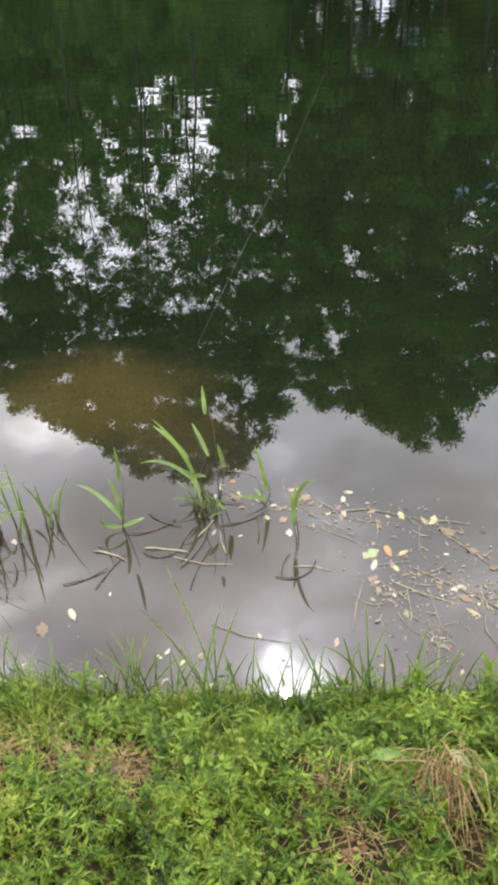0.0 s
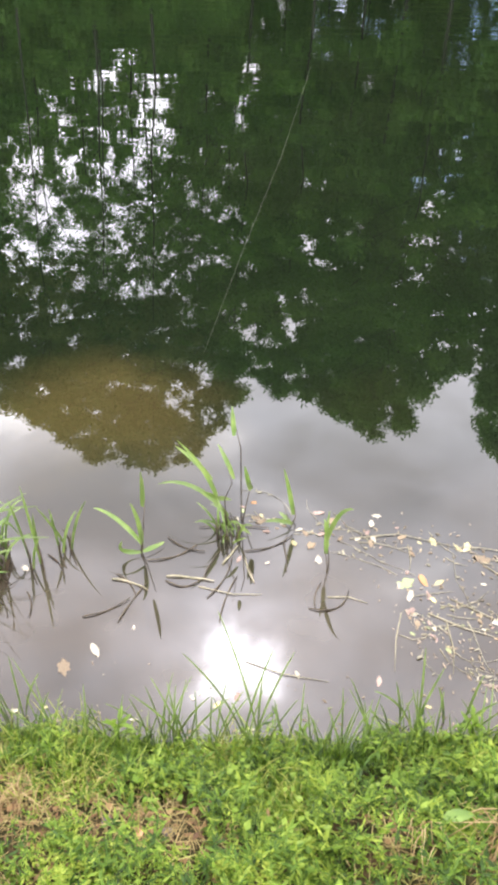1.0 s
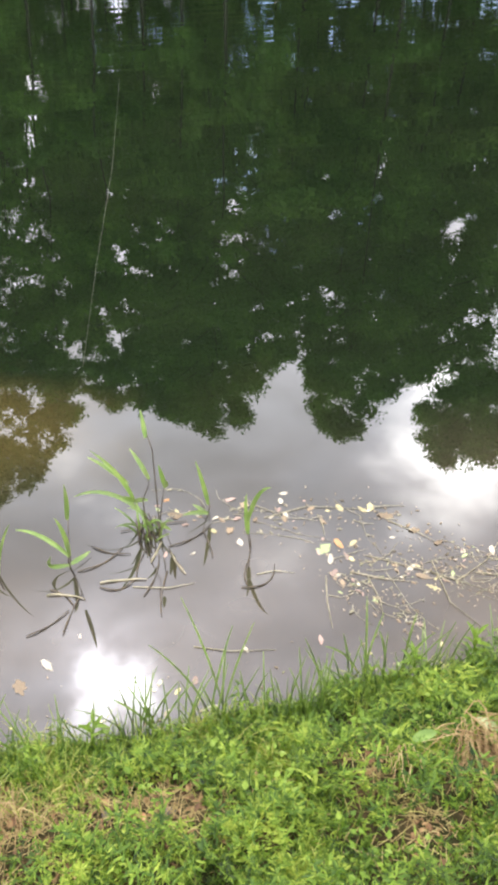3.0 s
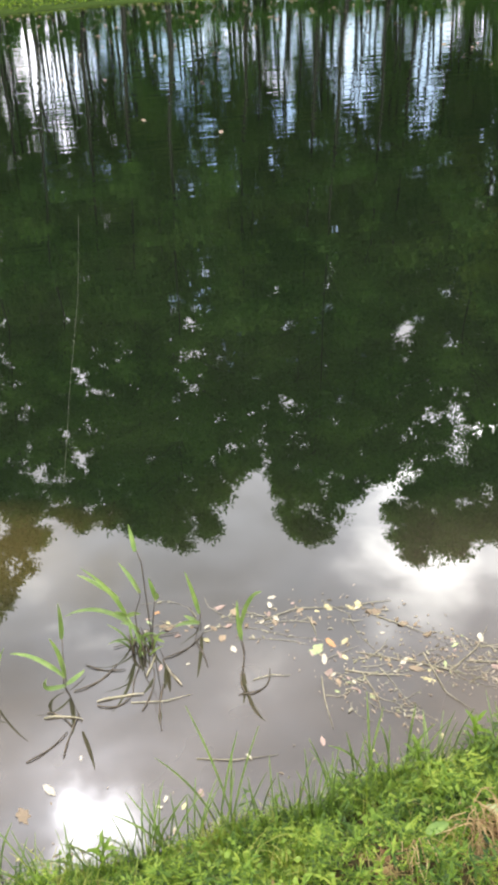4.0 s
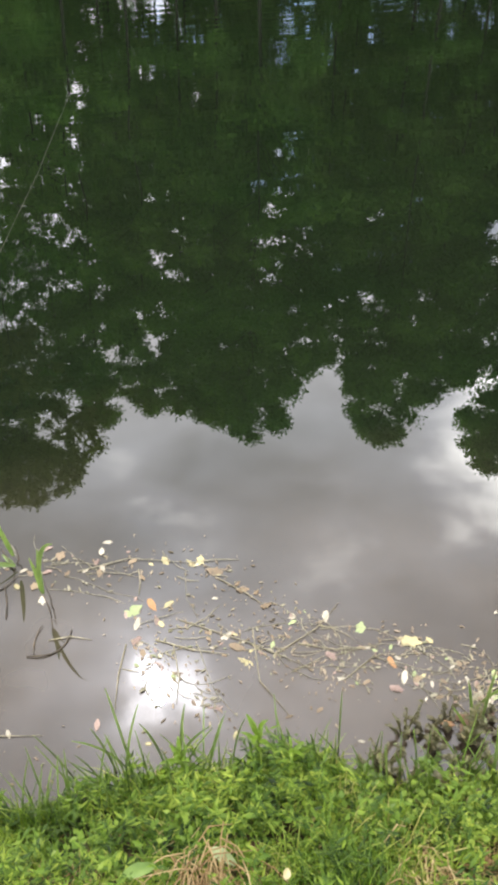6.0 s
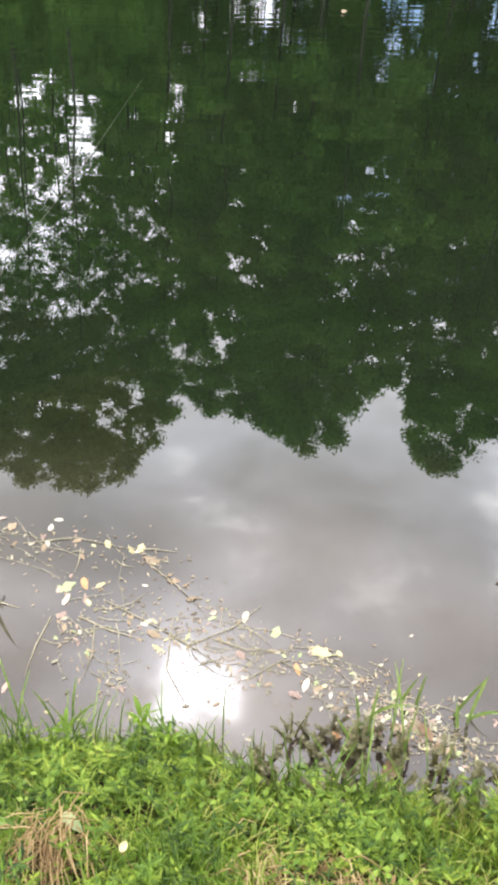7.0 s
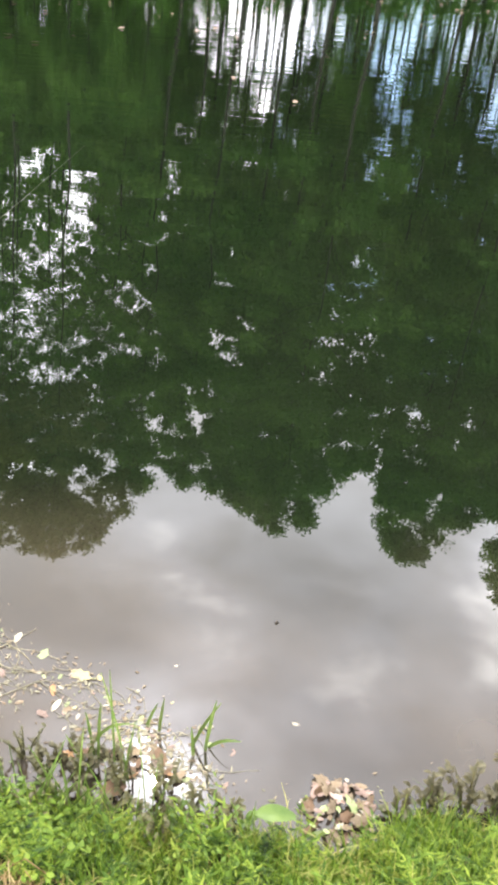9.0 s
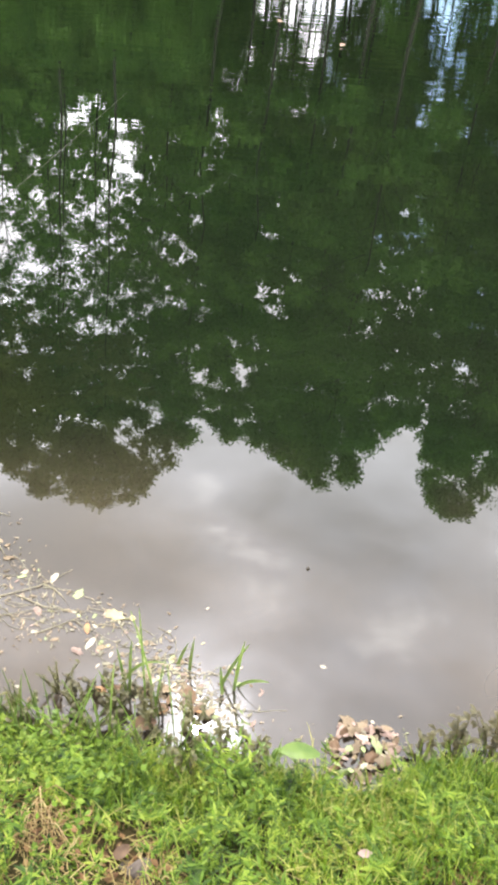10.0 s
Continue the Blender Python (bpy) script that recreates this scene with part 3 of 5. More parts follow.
# weed, feather, grass: darkest tones also paint in shade between leaves, palest the highlights
M_WEED = leafy("weed_leaves", [(0.014, 0.032, 0.003), (0.066, 0.124, 0.009), (0.170, 0.265, 0.020), (0.32, 0.39, 0.050)], 0.5, 0.35, 7.0)
M_FEATHER = leafy("feathery_weed_leaves", [(0.012, 0.032, 0.003), (0.056, 0.118, 0.009), (0.148, 0.245, 0.020), (0.30, 0.38, 0.046)], 0.5, 0.35, 6.0)
M_CLOVER = leafy("clover_leaves", [(0.06, 0.12, 0.010), (0.13, 0.21, 0.018), (0.23, 0.30, 0.04)], 0.5, 0.3, 7.0)
M_GRASS = leafy("grass_blades", [(0.024, 0.056, 0.004), (0.085, 0.162, 0.012), (0.200, 0.295, 0.025), (0.44, 0.41, 0.12)], 0.45, 0.3, 5.0)
M_STRAW = leafy("dry_straw", [(0.13, 0.088, 0.028), (0.25, 0.185, 0.066), (0.42, 0.345, 0.145)], 0.7, 0.15, 8.0)
M_TUFT = leafy("pale_straw", [(0.17, 0.10, 0.04), (0.32, 0.22, 0.095), (0.52, 0.40, 0.20)], 0.7, 0.15, 8.0)
M_REED = tinted("reed_leaf", (0.09, 0.165, 0.025), (0.21, 0.29, 0.065), 0.4, 18.0)
M_CRESS = leafy("bright_broad_weed", [(0.07, 0.14, 0.011), (0.14, 0.235, 0.020), (0.25, 0.35, 0.045)], 0.45, 0.35, 9.0)
M_STALK = tinted("wet_brown_stalk", (0.028, 0.021, 0.011), (0.075, 0.052, 0.024), 0.4, 30.0)
M_PALE = tinted("bleached_stem", (0.22, 0.20, 0.11), (0.42, 0.37, 0.24), 0.6, 30.0)
M_DARKLEAF = tinted("dark_bronze_leaf", (0.05, 0.052, 0.016), (0.145, 0.13, 0.045), 0.5, 40.0)
M_BRONZE = tinted("brown_green_leaf", (0.045, 0.045, 0.016), (0.12, 0.10, 0.04), 0.5, 40.0)
M_DEADLEAF = tinted("brown_dead_leaf", (0.095, 0.050, 0.025), (0.20, 0.12, 0.06), 0.6, 40.0)
M_DOCK = tinted("broad_green_leaf", (0.08, 0.15, 0.02), (0.15, 0.23, 0.04), 0.5, 30.0)
LITTER = {"cream": tinted("cream_litter", (0.36, 0.31, 0.21), (0.68, 0.63, 0.50), 0.5), "yellow": tinted("yellow_litter", (0.42, 0.36, 0.15), (0.64, 0.57, 0.32), 0.5),
          "tan": tinted("tan_litter", (0.15, 0.105, 0.060), (0.33, 0.25, 0.155), 0.6), "pink": tinted("pink_litter", (0.26, 0.17, 0.13), (0.45, 0.33, 0.27), 0.5),
          "orange": tinted("orange_litter", (0.34, 0.16, 0.06), (0.54, 0.31, 0.13), 0.5), "brown": M_DEADLEAF, "green": tinted("green_litter", (0.26, 0.34, 0.12), (0.46, 0.52, 0.26), 0.5)}


# ---- turf of the near bank ----
def spots(x, y, table):
    v = 0.0
    for px, py, r in table:
        v = max(v, math.exp(-((x - px) ** 2 + (y - py) ** 2) / (r * r)))
    return v


BARE = [(-0.16, 1.345, 0.10), (-0.05, 1.345, 0.09), (0.03, 1.31, 0.08), (-0.34, 1.34, 0.18), (-0.60, 1.42, 0.13), (0.65, 1.33, 0.07), (0.71, 1.25, 0.06), (0.92, 1.15, 0.09), (1.04, 1.10, 0.07), (0.42, 1.36, 0.05), (1.43, 1.26, 0.08), (1.17, 1.38, 0.06), (0.50, 1.20, 0.06),
        (1.06, 1.35, 0.10), (1.22, 1.30, 0.10), (1.40, 1.22, 0.09), (2.05, 1.30, 0.08)]
TUFTS = [(0.92, 1.34, 0.10), (0.86, 1.25, 0.08), (0.99, 1.39, 0.08), (-0.28, 1.50, 0.12), (0.15, 1.55, 0.15), (1.35, 1.52, 0.12), (2.0, 1.55, 0.25), (-0.62, 1.25, 0.12), (2.4, 1.5, 0.3)]


def leaf_sheet(name, base, along, across, material, label, fold=0.25):
    """Many small folded leaves in one mesh: arrays of foot, length vector and half-width vector."""
    up = np.cross(across, along)
    up /= np.maximum(np.linalg.norm(up, axis=1), 1e-9)[:, None]
    wid = np.linalg.norm(across, axis=1)[:, None]
    a, b = base + along * 0.45 + across + up * wid * fold, base + along * 0.45 - across + up * wid * fold
    V = np.stack((base, a, base + along, b), axis=1).reshape(-1, 3)
    n = len(base)
    q = np.arange(n)[:, None] * 4
    F = np.concatenate((q + np.array([[0, 1, 2]]), q + np.array([[0, 2, 3]])), axis=1).reshape(-1, 3)
    ob = mesh_ob(name, V.tolist(), F.tolist(), material)
    return tagged(ob, label, "weeds", kind="stuff")


def far_turf():
    """Mown grass on the far bank, in short leaning blades."""
    r = np.random.default_rng(35)
    x, y = r.uniform(-17, 26, 15000), 26.2 + r.random(15000) ** 1.1 * 6
    z = np.array([bank_height(a, b) for a, b in zip(x, y)])
    ok = z > 0.03
    B = np.stack((x, y, z), axis=1)[ok]
    n = len(B)
    along = np.stack((r.normal(size=n) * 0.05, r.normal(size=n) * 0.05, r.uniform(0.03, 0.08, n)), axis=1)
    across = np.stack((np.full(n, 0.03), r.normal(size=n) * 0.02, np.zeros(n)), axis=1)
    leaf_sheet("far_turf", B, along, across, M_WEED, "green turf on the far bank down to the water")


def scatter(rng, count, keep, x0=-1.5, x1=3.4, y0=0.7):
    out = []
    while len(out) < count:
        x, y = rng.uniform(x0, x1), rng.uniform(y0, 1.80)
        thin_out = min(1, (x - x0) / 0.5, (x1 - x) / 0.5, (y - y0) / 0.22)
        if y < near_edge(x) + 0.03 and rng.random() < keep(x, y) * thin_out:
            out.append((x, y, bank_height(x, y)))
    return np.array(out)


def weeds(name, seed, sprigs, leaflets, length, width, tall, material, label, patch, sign):
    rng = np.random.default_rng(seed)
    keep = lambda x, y: max(0, 1 - 1.08 * spots(x, y, BARE)) * (0.6 if x > 1.5 and sign > 0 else 1.0) * min(1, max(0.40, 0.5 + sign * 2.2 * noise.noise((x * patch, y * patch, 5.0))))
    P = scatter(rng, sprigs, keep)
    swell = np.array([0.75 + 1.7 * noise.noise((x * 8, y * 8, 2.0)) for x, y, z in P])[:, None]
    h = tall * rng.uniform(0.3, 1.15, size=(sprigs, 1)) * np.clip(swell, 0.2, 1.9)
    lean = rng.normal(size=(sprigs, 2)) * 0.35
    base, along, across = [], [], []
    for k in range(leaflets):
        f = 0.35 + 0.65 * (k + 1) / leaflets
        b = P + np.concatenate((lean * h * f, h * f), axis=1)
        a = rng.uniform(0, 2 * math.pi, size=sprigs) if k % 2 == 0 else a + math.pi + rng.normal(size=sprigs) * 0.4
        ln = length * rng.uniform(0.6, 1.3, size=sprigs) * (1.1 - 0.3 * f)
        tilt = rng.uniform(-0.35, 0.75, size=sprigs)
        d = np.stack((np.cos(a) * np.cos(tilt), np.sin(a) * np.cos(tilt), np.sin(tilt)), axis=1)
        s2 = np.stack((-np.sin(a), np.cos(a), rng.normal(size=sprigs) * 0.25), axis=1)
        base.append(b); along.append(d * ln[:, None]); across.append(s2 * (ln * width)[:, None])
    return leaf_sheet(name, np.concatenate(base), np.concatenate(along), np.concatenate(across), material, label)


far_turf()
weeds("low_weeds", 21, 9000, 15, 0.0165, 0.14, 0.065, M_WEED, "dense low weeds with small pointed green leaves", 3.0, 1)
weeds("feathery_weeds", 23, 2900, 16, 0.030, 0.105, 0.085, M_FEATHER, "taller weeds with long pointed green leaves in whorls", 4.0, 1)
weeds("clover", 22, 700, 6, 0.012, 0.32, 0.05, M_CLOVER, "light green clover with small rounded leaves", 3.0, -1)


def broad_weeds():
    """Clumps of larger, brighter leaves here and there."""
    rng = np.random.default_rng(24)
    B, A, C = [], [], []
    for cx, cy, r, n in [(1.12, 1.53, 0.09, 260), (1.25, 1.47, 0.08, 200), (1.00, 1.50, 0.06, 110), (0.10, 1.48, 0.08, 150), (-0.05, 1.42, 0.07, 120), (0.42, 1.46, 0.07, 110), (0.22, 1.34, 0.07, 120),
                         (0.60, 1.49, 0.06, 90), (1.55, 1.44, 0.07, 90), (1.22, 1.58, 0.06, 120), (2.3, 1.50, 0.08, 90), (1.30, 1.33, 0.05, 70), (0.93, 1.15, 0.09, 170), (0.35, 1.10, 0.09, 170)]:
        for i in range(n // 2 if 0.98 < cx < 1.3 else n // 4):
            x, y = cx + rng.normal() * r * 0.6, cy + rng.normal() * r * 0.6
            if y > near_edge(x):
                continue
            a, t, ln = rng.uniform(0, 6.3), rng.uniform(-0.2, 0.6), rng.uniform(0.011, 0.022)
            B.append((x, y, bank_height(x, y) + rng.uniform(0.03, 0.085)))
            A.append((math.cos(a) * math.cos(t) * ln, math.sin(a) * math.cos(t) * ln, math.sin(t) * ln))
            w = ln * rng.uniform(0.28, 0.42)
            C.append((-math.sin(a) * w, math.cos(a) * w, rng.normal() * 0.2 * w))
    leaf_sheet("broad_weeds", np.array(B), np.array(A), np.array(C), M_CRESS, "clumps of brighter broad-leaved weeds in the turf")


broad_weeds()


def blades(name, seed, count, keep, lo, hi, width, material, label, droop=0.5, x0=-1.5, x1=3.4, y0=0.7, flat=False):
    """Thin bent blades, four joints each."""
    rng = np.random.default_rng(seed)
    P = scatter(rng, count, keep, x0, x1, y0)
    h = rng.uniform(lo, hi, size=count) * rng.uniform(0.6, 1, size=count)
    a = rng.uniform(0, 2 * math.pi, size=count)
    bend = np.abs(rng.normal(size=count)) * droop + 0.15
    d = np.stack((np.cos(a), np.sin(a), np.zeros(count)), axis=1)
    s2 = np.stack((-np.sin(a), np.cos(a), np.zeros(count)), axis=1)
    rows = []
    for k, f in enumerate((0, 0.4, 0.75, 1.0)):
        ang = bend * f * 1.3
        up = (0.12 if flat else 1.0)
        c = P + d * (h * f * np.sin(ang + (1.2 if flat else 0)))[:, None] + np.array((0, 0, 1.0)) * (h * f * np.cos(ang) * up + (0.012 if flat else 0))[:, None]
        w = width * (1 - f) ** 0.6 + 0.0003
        rows += [c + s2 * w, c - s2 * w]
    V = np.stack(rows, axis=1).reshape(-1, 3)
    q = np.arange(count)[:, None] * 8
    F = np.concatenate([q + np.array([[2 * k, 2 * k + 1, 2 * k + 3, 2 * k + 2]]) for k in range(3)], axis=1).reshape(-1, 4)
    ob = mesh_ob(name, V.tolist(), F.tolist(), material)
    return tagged(ob, label, "grass", kind="stuff")


near_water = lambda x, y: math.exp(-((near_edge(x) - y) / 0.10) ** 2)
blades("grass", 31, 33000, lambda x, y: max(0, 1 - 1.2 * spots(x, y, BARE)) * (0.10 + 0.5 * max(0, noise.noise((x * 5, y * 5, 8.0)))) + 0.8 * spots(x, y, TUFTS) + 0.35 * near_water(x, y) + (0.35 if x > 1.45 and y < 1.62 else 0), 0.03, 0.085, 0.0013, M_GRASS,
       "short green grass among weeds on the bank")
blades("edge_grass", 32, 1900, lambda x, y: max(near_water(x, y - 0.01) ** 2 * (1.0 if x < 0.95 else 0.45 if x < 1.9 else 0.15), 0.8 * spots(x, y, TUFTS[:3])), 0.05, 0.15, 0.0015, M_GRASS, "long loose grass leaning over the water's edge", 0.35, y0=1.1)
blades("tuft_grass", 34, 2600, lambda x, y: spots(x, y, TUFTS) ** 2, 0.06, 0.14, 0.0012, M_GRASS, "denser tufts of longer fine green grass", 0.45, y0=1.1)
blades("dry_grass", 33, 4600, lambda x, y: 0.07 + spots(x, y, BARE), 0.03, 0.09, 0.0008, M_STRAW, "dry tan grass lying on bare patches", 0.9, flat=True)


def outer_turf():
    """Coarser grass on the bank round the trodden strip."""
    r = np.random.default_rng(39)
    out = []
    while len(out) < 17000:
        x, y = 0.95 + r.normal() * 3.2, 1.5 - abs(r.normal()) * 2.6
        if y < near_edge(x) + 0.02 and (y < 0.98 or not -1.15 < x < 3.05):
            out.append((x, y, bank_height(x, y)))
    B = np.array(out)
    n = len(B)
    along = np.stack((r.normal(size=n) * 0.03, r.normal(size=n) * 0.03, r.uniform(0.03, 0.09, n)), axis=1)
    a = r.uniform(0, 6.3, n)
    across = np.stack((np.cos(a), np.sin(a), np.zeros(n)), axis=1) * r.uniform(0.003, 0.007, (n, 1))
    leaf_sheet("outer_turf", B, along, across, M_GRASS, "coarse green grass on the pond bank")


outer_turf()


def dead_leaves():
    """Small brown leaves lying on the bare patches of the bank."""
    r = np.random.default_rng(38)
    P = scatter(r, 1500, lambda x, y: 0.015 + spots(x, y, BARE))
    n = len(P)
    a, ln = r.uniform(0, 6.3, n), r.uniform(0.008, 0.022, n)
    d = np.stack((np.cos(a), np.sin(a), r.normal(size=n) * 0.25), axis=1) * ln[:, None]
    w = np.stack((-np.sin(a), np.cos(a), r.normal(size=n) * 0.3), axis=1) * (ln * r.uniform(0.2, 0.4, n))[:, None]
    leaf_sheet("dead_leaves", P + np.array((0, 0, 0.012)), d, w, leafy("dead_leaf", [(0.07, 0.035, 0.015), (0.17, 0.09, 0.035), (0.33, 0.21, 0.09)], 0.7), "small brown dead leaves on bare soil")


dead_leaves()


# ---- shaped single plants ----
def strip(pts, widths, fold=0.3, side=None):
    """A folded ribbon along pts."""
    V, F = [], []
    pts = [Vector(p) for p in pts]
    for i, (p, w) in enumerate(zip(pts, widths)):
        d = (pts[min(i + 1, len(pts) - 1)] - pts[max(i - 1, 0)]).normalized()
        sd = Vector(side) if side else d.cross(Vector((0, -0.8, 0.6)))
        sd = (sd - d * sd.dot(d)).normalized()
        up = sd.cross(d)
        V += [p + sd * w + up * w * fold, p, p - sd * w + up * w * fold]
    for i in range(len(pts) - 1):
        k = i * 3
        F += [(k, k + 1, k + 4, k + 3), (k + 1, k + 2, k + 5, k + 4)]
    return V, F


def blade_points(foot, tip, sag, n=9):
    """A blade rises steeply from its foot and arches over to its tip."""
    foot, tip = Vector(foot), Vector(tip)
    mid = Vector((foot.x + (tip.x - foot.x) * 0.25, foot.y + (tip.y - foot.y) * 0.25, foot.z + (tip.z - foot.z) * 0.5 + sag))
    return [foot * (1 - t) ** 2 + mid * 2 * t * (1 - t) + tip * t * t for t in (i / (n - 1) for i in range(n))]


def reed(x, y, tips, label, z=0.0, width=0.0042, stalk=True, loose=0.022):
    """A reed clump standing in the water: each tip is (dx, dy, height, sag)."""
    root = new("reed_clump")
    root.location = (x, y, z)
    for i, (dx, dy, h, sag) in enumerate(tips):
        f = (loose * math.cos(i * 2.4), loose * math.sin(i * 2.4), -0.05)
        if stalk:
            V, F = [], []
            tube(V, F, [f, (f[0] * 1.2, f[1] * 1.2, 0.02), (f[0] + dx * 0.12, f[1] + dy * 0.12, 0.05 + 0.1 * h)], [0.0032, 0.0028, 0.002], 6)
            mesh_ob("stalk", V, F, M_STALK, root, smooth=True)
        pts = blade_points(f, (dx, dy, h), sag)
        n = len(pts)
        mesh_ob("blade", *strip(pts, [width * (0.45 + 1.1 * (k / n)) * (1 - (k / (n - 1)) ** 3) + 0.0006 for k in range(n)]), M_REED, root, smooth=True)
    return tagged(root, label, "reed", group="reeds in the shallow water")


def stemmed_reed(x, y, stems, leaves, label, width=0.0064, sink=0.045):
    """A reed with upright brown stems; its green leaves leave the stems above the water. Points are (aside, height)."""
    root = new("reed_plant")
    root.location = (x, y, 0)
    stems = [[(a, max(h - sink, 0.005)) for a, h in line] for line in stems]
    leaves = [[(a, max(h - sink, 0.012)) for a, h in line] for line in leaves]
    for i, line in enumerate(stems):
        V, F = [], []
        pts = [(a, 0.012 * math.sin(2.4 * i) * (k + 1), h) for k, (a, h) in enumerate([(line[0][0], -0.05)] + line)]
        tube(V, F, pts, [0.0028 * (1 - 0.17 * k) for k in range(len(pts))], 6)
        mesh_ob("stem", V, F, M_STALK, root, smooth=True)
    for i, line in enumerate(leaves):
        p0, p1, p2 = (line[0], line[1], line[-1]) if len(line) > 2 else (line[0], ((line[0][0] + line[1][0]) / 2, (line[0][1] + line[1][1]) / 2 + 0.01), line[1])
        pts = []
        for k in range(9):
            t = k / 8
            a = p0[0] * (1 - t) ** 2 + p1[0] * 2 * t * (1 - t) + p2[0] * t * t
            h = p0[1] * (1 - t) ** 2 + p1[1] * 2 * t * (1 - t) + p2[1] * t * t
            pts.append((a, 0.05 * math.sin(1.9 * i) * t, h))
        mesh_ob("blade", *strip(pts, [width * min(1, 0.5 + 2.5 * k / 8) * (1 - (k / 8) ** 3) + 0.0006 for k in range(9)]), M_REED, root, smooth=True)
    return tagged(root, label, "reed", group="reeds in the shallow water")


stemmed_reed(-0.036, 2.36, [[(0.0, 0.01), (-0.031, 0.10), (-0.045, 0.145)], [(0.027, 0.01), (0.036, 0.10), (0.053, 0.19)], [(-0.019, 0.01), (-0.017, 0.18), (0.008, 0.255), (-0.002, 0.33)], [(0.022, 0.01), (0.025, 0.32), (0.011, 0.39)],
                            [(0.01, 0.01), (0.05, 0.03), (0.11, 0.035)], [(-0.01, 0.01), (-0.06, 0.04), (-0.10, 0.03)]],
             [[(-0.045, 0.145), (-0.072, 0.27), (-0.153, 0.36)], [(-0.058, 0.22), (-0.114, 0.28), (-0.172, 0.30)], [(-0.045, 0.145), (-0.086, 0.195)], [(-0.045, 0.145), (0.0, 0.17)], [(-0.014, 0.08), (-0.118, 0.22), (-0.235, 0.145)],
              [(0.053, 0.19), (0.039, 0.285)], [(0.057, 0.195), (0.055, 0.26)], [(0.007, 0.23), (-0.019, 0.30), (-0.043, 0.33)], [(0.011, 0.39), (0.009, 0.43), (0.004, 0.475)], [(0.0, 0.03), (0.03, 0.06), (0.06, 0.01)]],
             "clump of green reed leaves on dark brown stems")
stemmed_reed(0.140, 2.37, [[(0.0, 0.01), (-0.004, 0.05), (-0.023, 0.13)], [(0.004, 0.01), (0.01, 0.06), (0.006, 0.10)]], [[(0.005, 0.095), (-0.005, 0.185), (-0.025, 0.275)], [(-0.002, 0.06), (-0.02, 0.06), (-0.043, 0.03)], [(0.003, 0.03), (-0.051, 0.09), (-0.077, 0.085)]],
             "small upright green reed with dark brown stem")
stemmed_reed(0.256, 2.20, [[(0.0, 0.01), (0.001, 0.05), (-0.007, 0.14)], [(0.004, 0.01), (0.004, 0.08), (-0.004, 0.15)]], [[(-0.006, 0.13), (-0.003, 0.20), (-0.014, 0.265)], [(-0.004, 0.13), (-0.010, 0.18), (-0.002, 0.25)], [(-0.004, 0.185), (0.02, 0.33), (0.063, 0.335)]],
             "single green reed with a bent tip and thick brown foot", 0.0060, 0.06)
stemmed_reed(-0.287, 2.205, [[(0.0, 0.01), (0.007, 0.08), (0.008, 0.15)], [(-0.005, 0.01), (0.004, 0.10), (0.020, 0.24)]], [[(0.006, 0.09), (0.009, 0.20), (-0.015, 0.25)], [(0.006, 0.09), (-0.067, 0.19), (-0.142, 0.175)], [(0.001, 0.05), (-0.08, 0.05), (-0.041, 0.13)], [(0.020, 0.24), (0.034, 0.32), (0.035, 0.395)],
                            [(0.004, 0.06), (0.04, 0.06), (0.06, 0.015)]],
             "sparse reed with one long drooping blade")


def fallen_blade(a, b, bend, material=M_STALK, label="dark strip on the shallow water, limp reed blade and drawn-in blade reflection", w=0.0040):
    """A limp blade lying curved on the water from a to b."""
    dx, dy = b[0] - a[0], b[1] - a[1]
    pts = [(a[0] + dx * t - dy * bend * 4 * t * (1 - t), a[1] + dy * t + dx * bend * 4 * t * (1 - t), 0.003 + 0.002 * math.sin(9 * t)) for t in (k / 8 for k in range(9))]
    V, F = [], []
    tube(V, F, pts, [w * (0.35 + 0.65 * math.sin(math.pi * (0.15 + 0.8 * k / 8))) * 0.62 for k in range(9)], 5)
    return tagged(mesh_ob("dead_reed", V, F, material, smooth=True), label, "dead reed", group="dead reeds in the shallows")


# dark strips for limp stalks, and for dark reflections of the reed blades
for a, b, bend in [((-0.223, 2.283), (-0.104, 2.235), -0.1), ((0.014, 2.251), (0.149, 2.335), -0.12), ((-0.197, 2.112), (-0.092, 2.131), -0.25), ((-0.022, 1.978), (0.004, 2.15), 0.05), ((-0.07, 2.06), (-0.02, 2.22), -0.08),
                   ((-0.263, 2.183), (-0.130, 2.263), -0.12), ((0.12, 2.301), (0.141, 2.184), 0.04), ((-0.09, 2.13), (-0.06, 2.24), 0.06), ((0.05, 2.15), (0.01, 2.25), 0.05),
                   ((0.213, 2.054), (0.322, 2.131), -0.28), ((0.232, 2.06), (0.243, 2.15), 0.1), ((-0.397, 1.956), (-0.283, 2.036), -0.08), ((-0.296, 1.949), (-0.248, 2.095), 0.03), ((-0.34, 2.12), (-0.27, 2.05), 0.1),
                   ((-0.577, 2.028), (-0.542, 1.938), 0.1), ((-0.721, 1.823), (-0.70, 1.958), -0.06), ((-0.562, 2.173), (-0.487, 2.093), 0.1), ((-0.66, 2.0), (-0.60, 1.93), 0.1), ((-0.80, 1.95), (-0.74, 2.03), 0.1)]:
    fallen_blade(a, b, bend)
for a, b, bend in [((-0.197, 2.127), (-0.059, 2.123), 0.04), ((-0.045, 2.19), (-0.01, 2.27), 0.0), ((0.055, 2.13), (0.015, 2.23), 0.03), ((-0.35, 2.10), (-0.24, 2.07), 0.08)]:
    fallen_blade(a, b, bend, M_PALE, "bleached reed blade lying on the shallow water", 0.0052)
rng = np.random.default_rng(43)
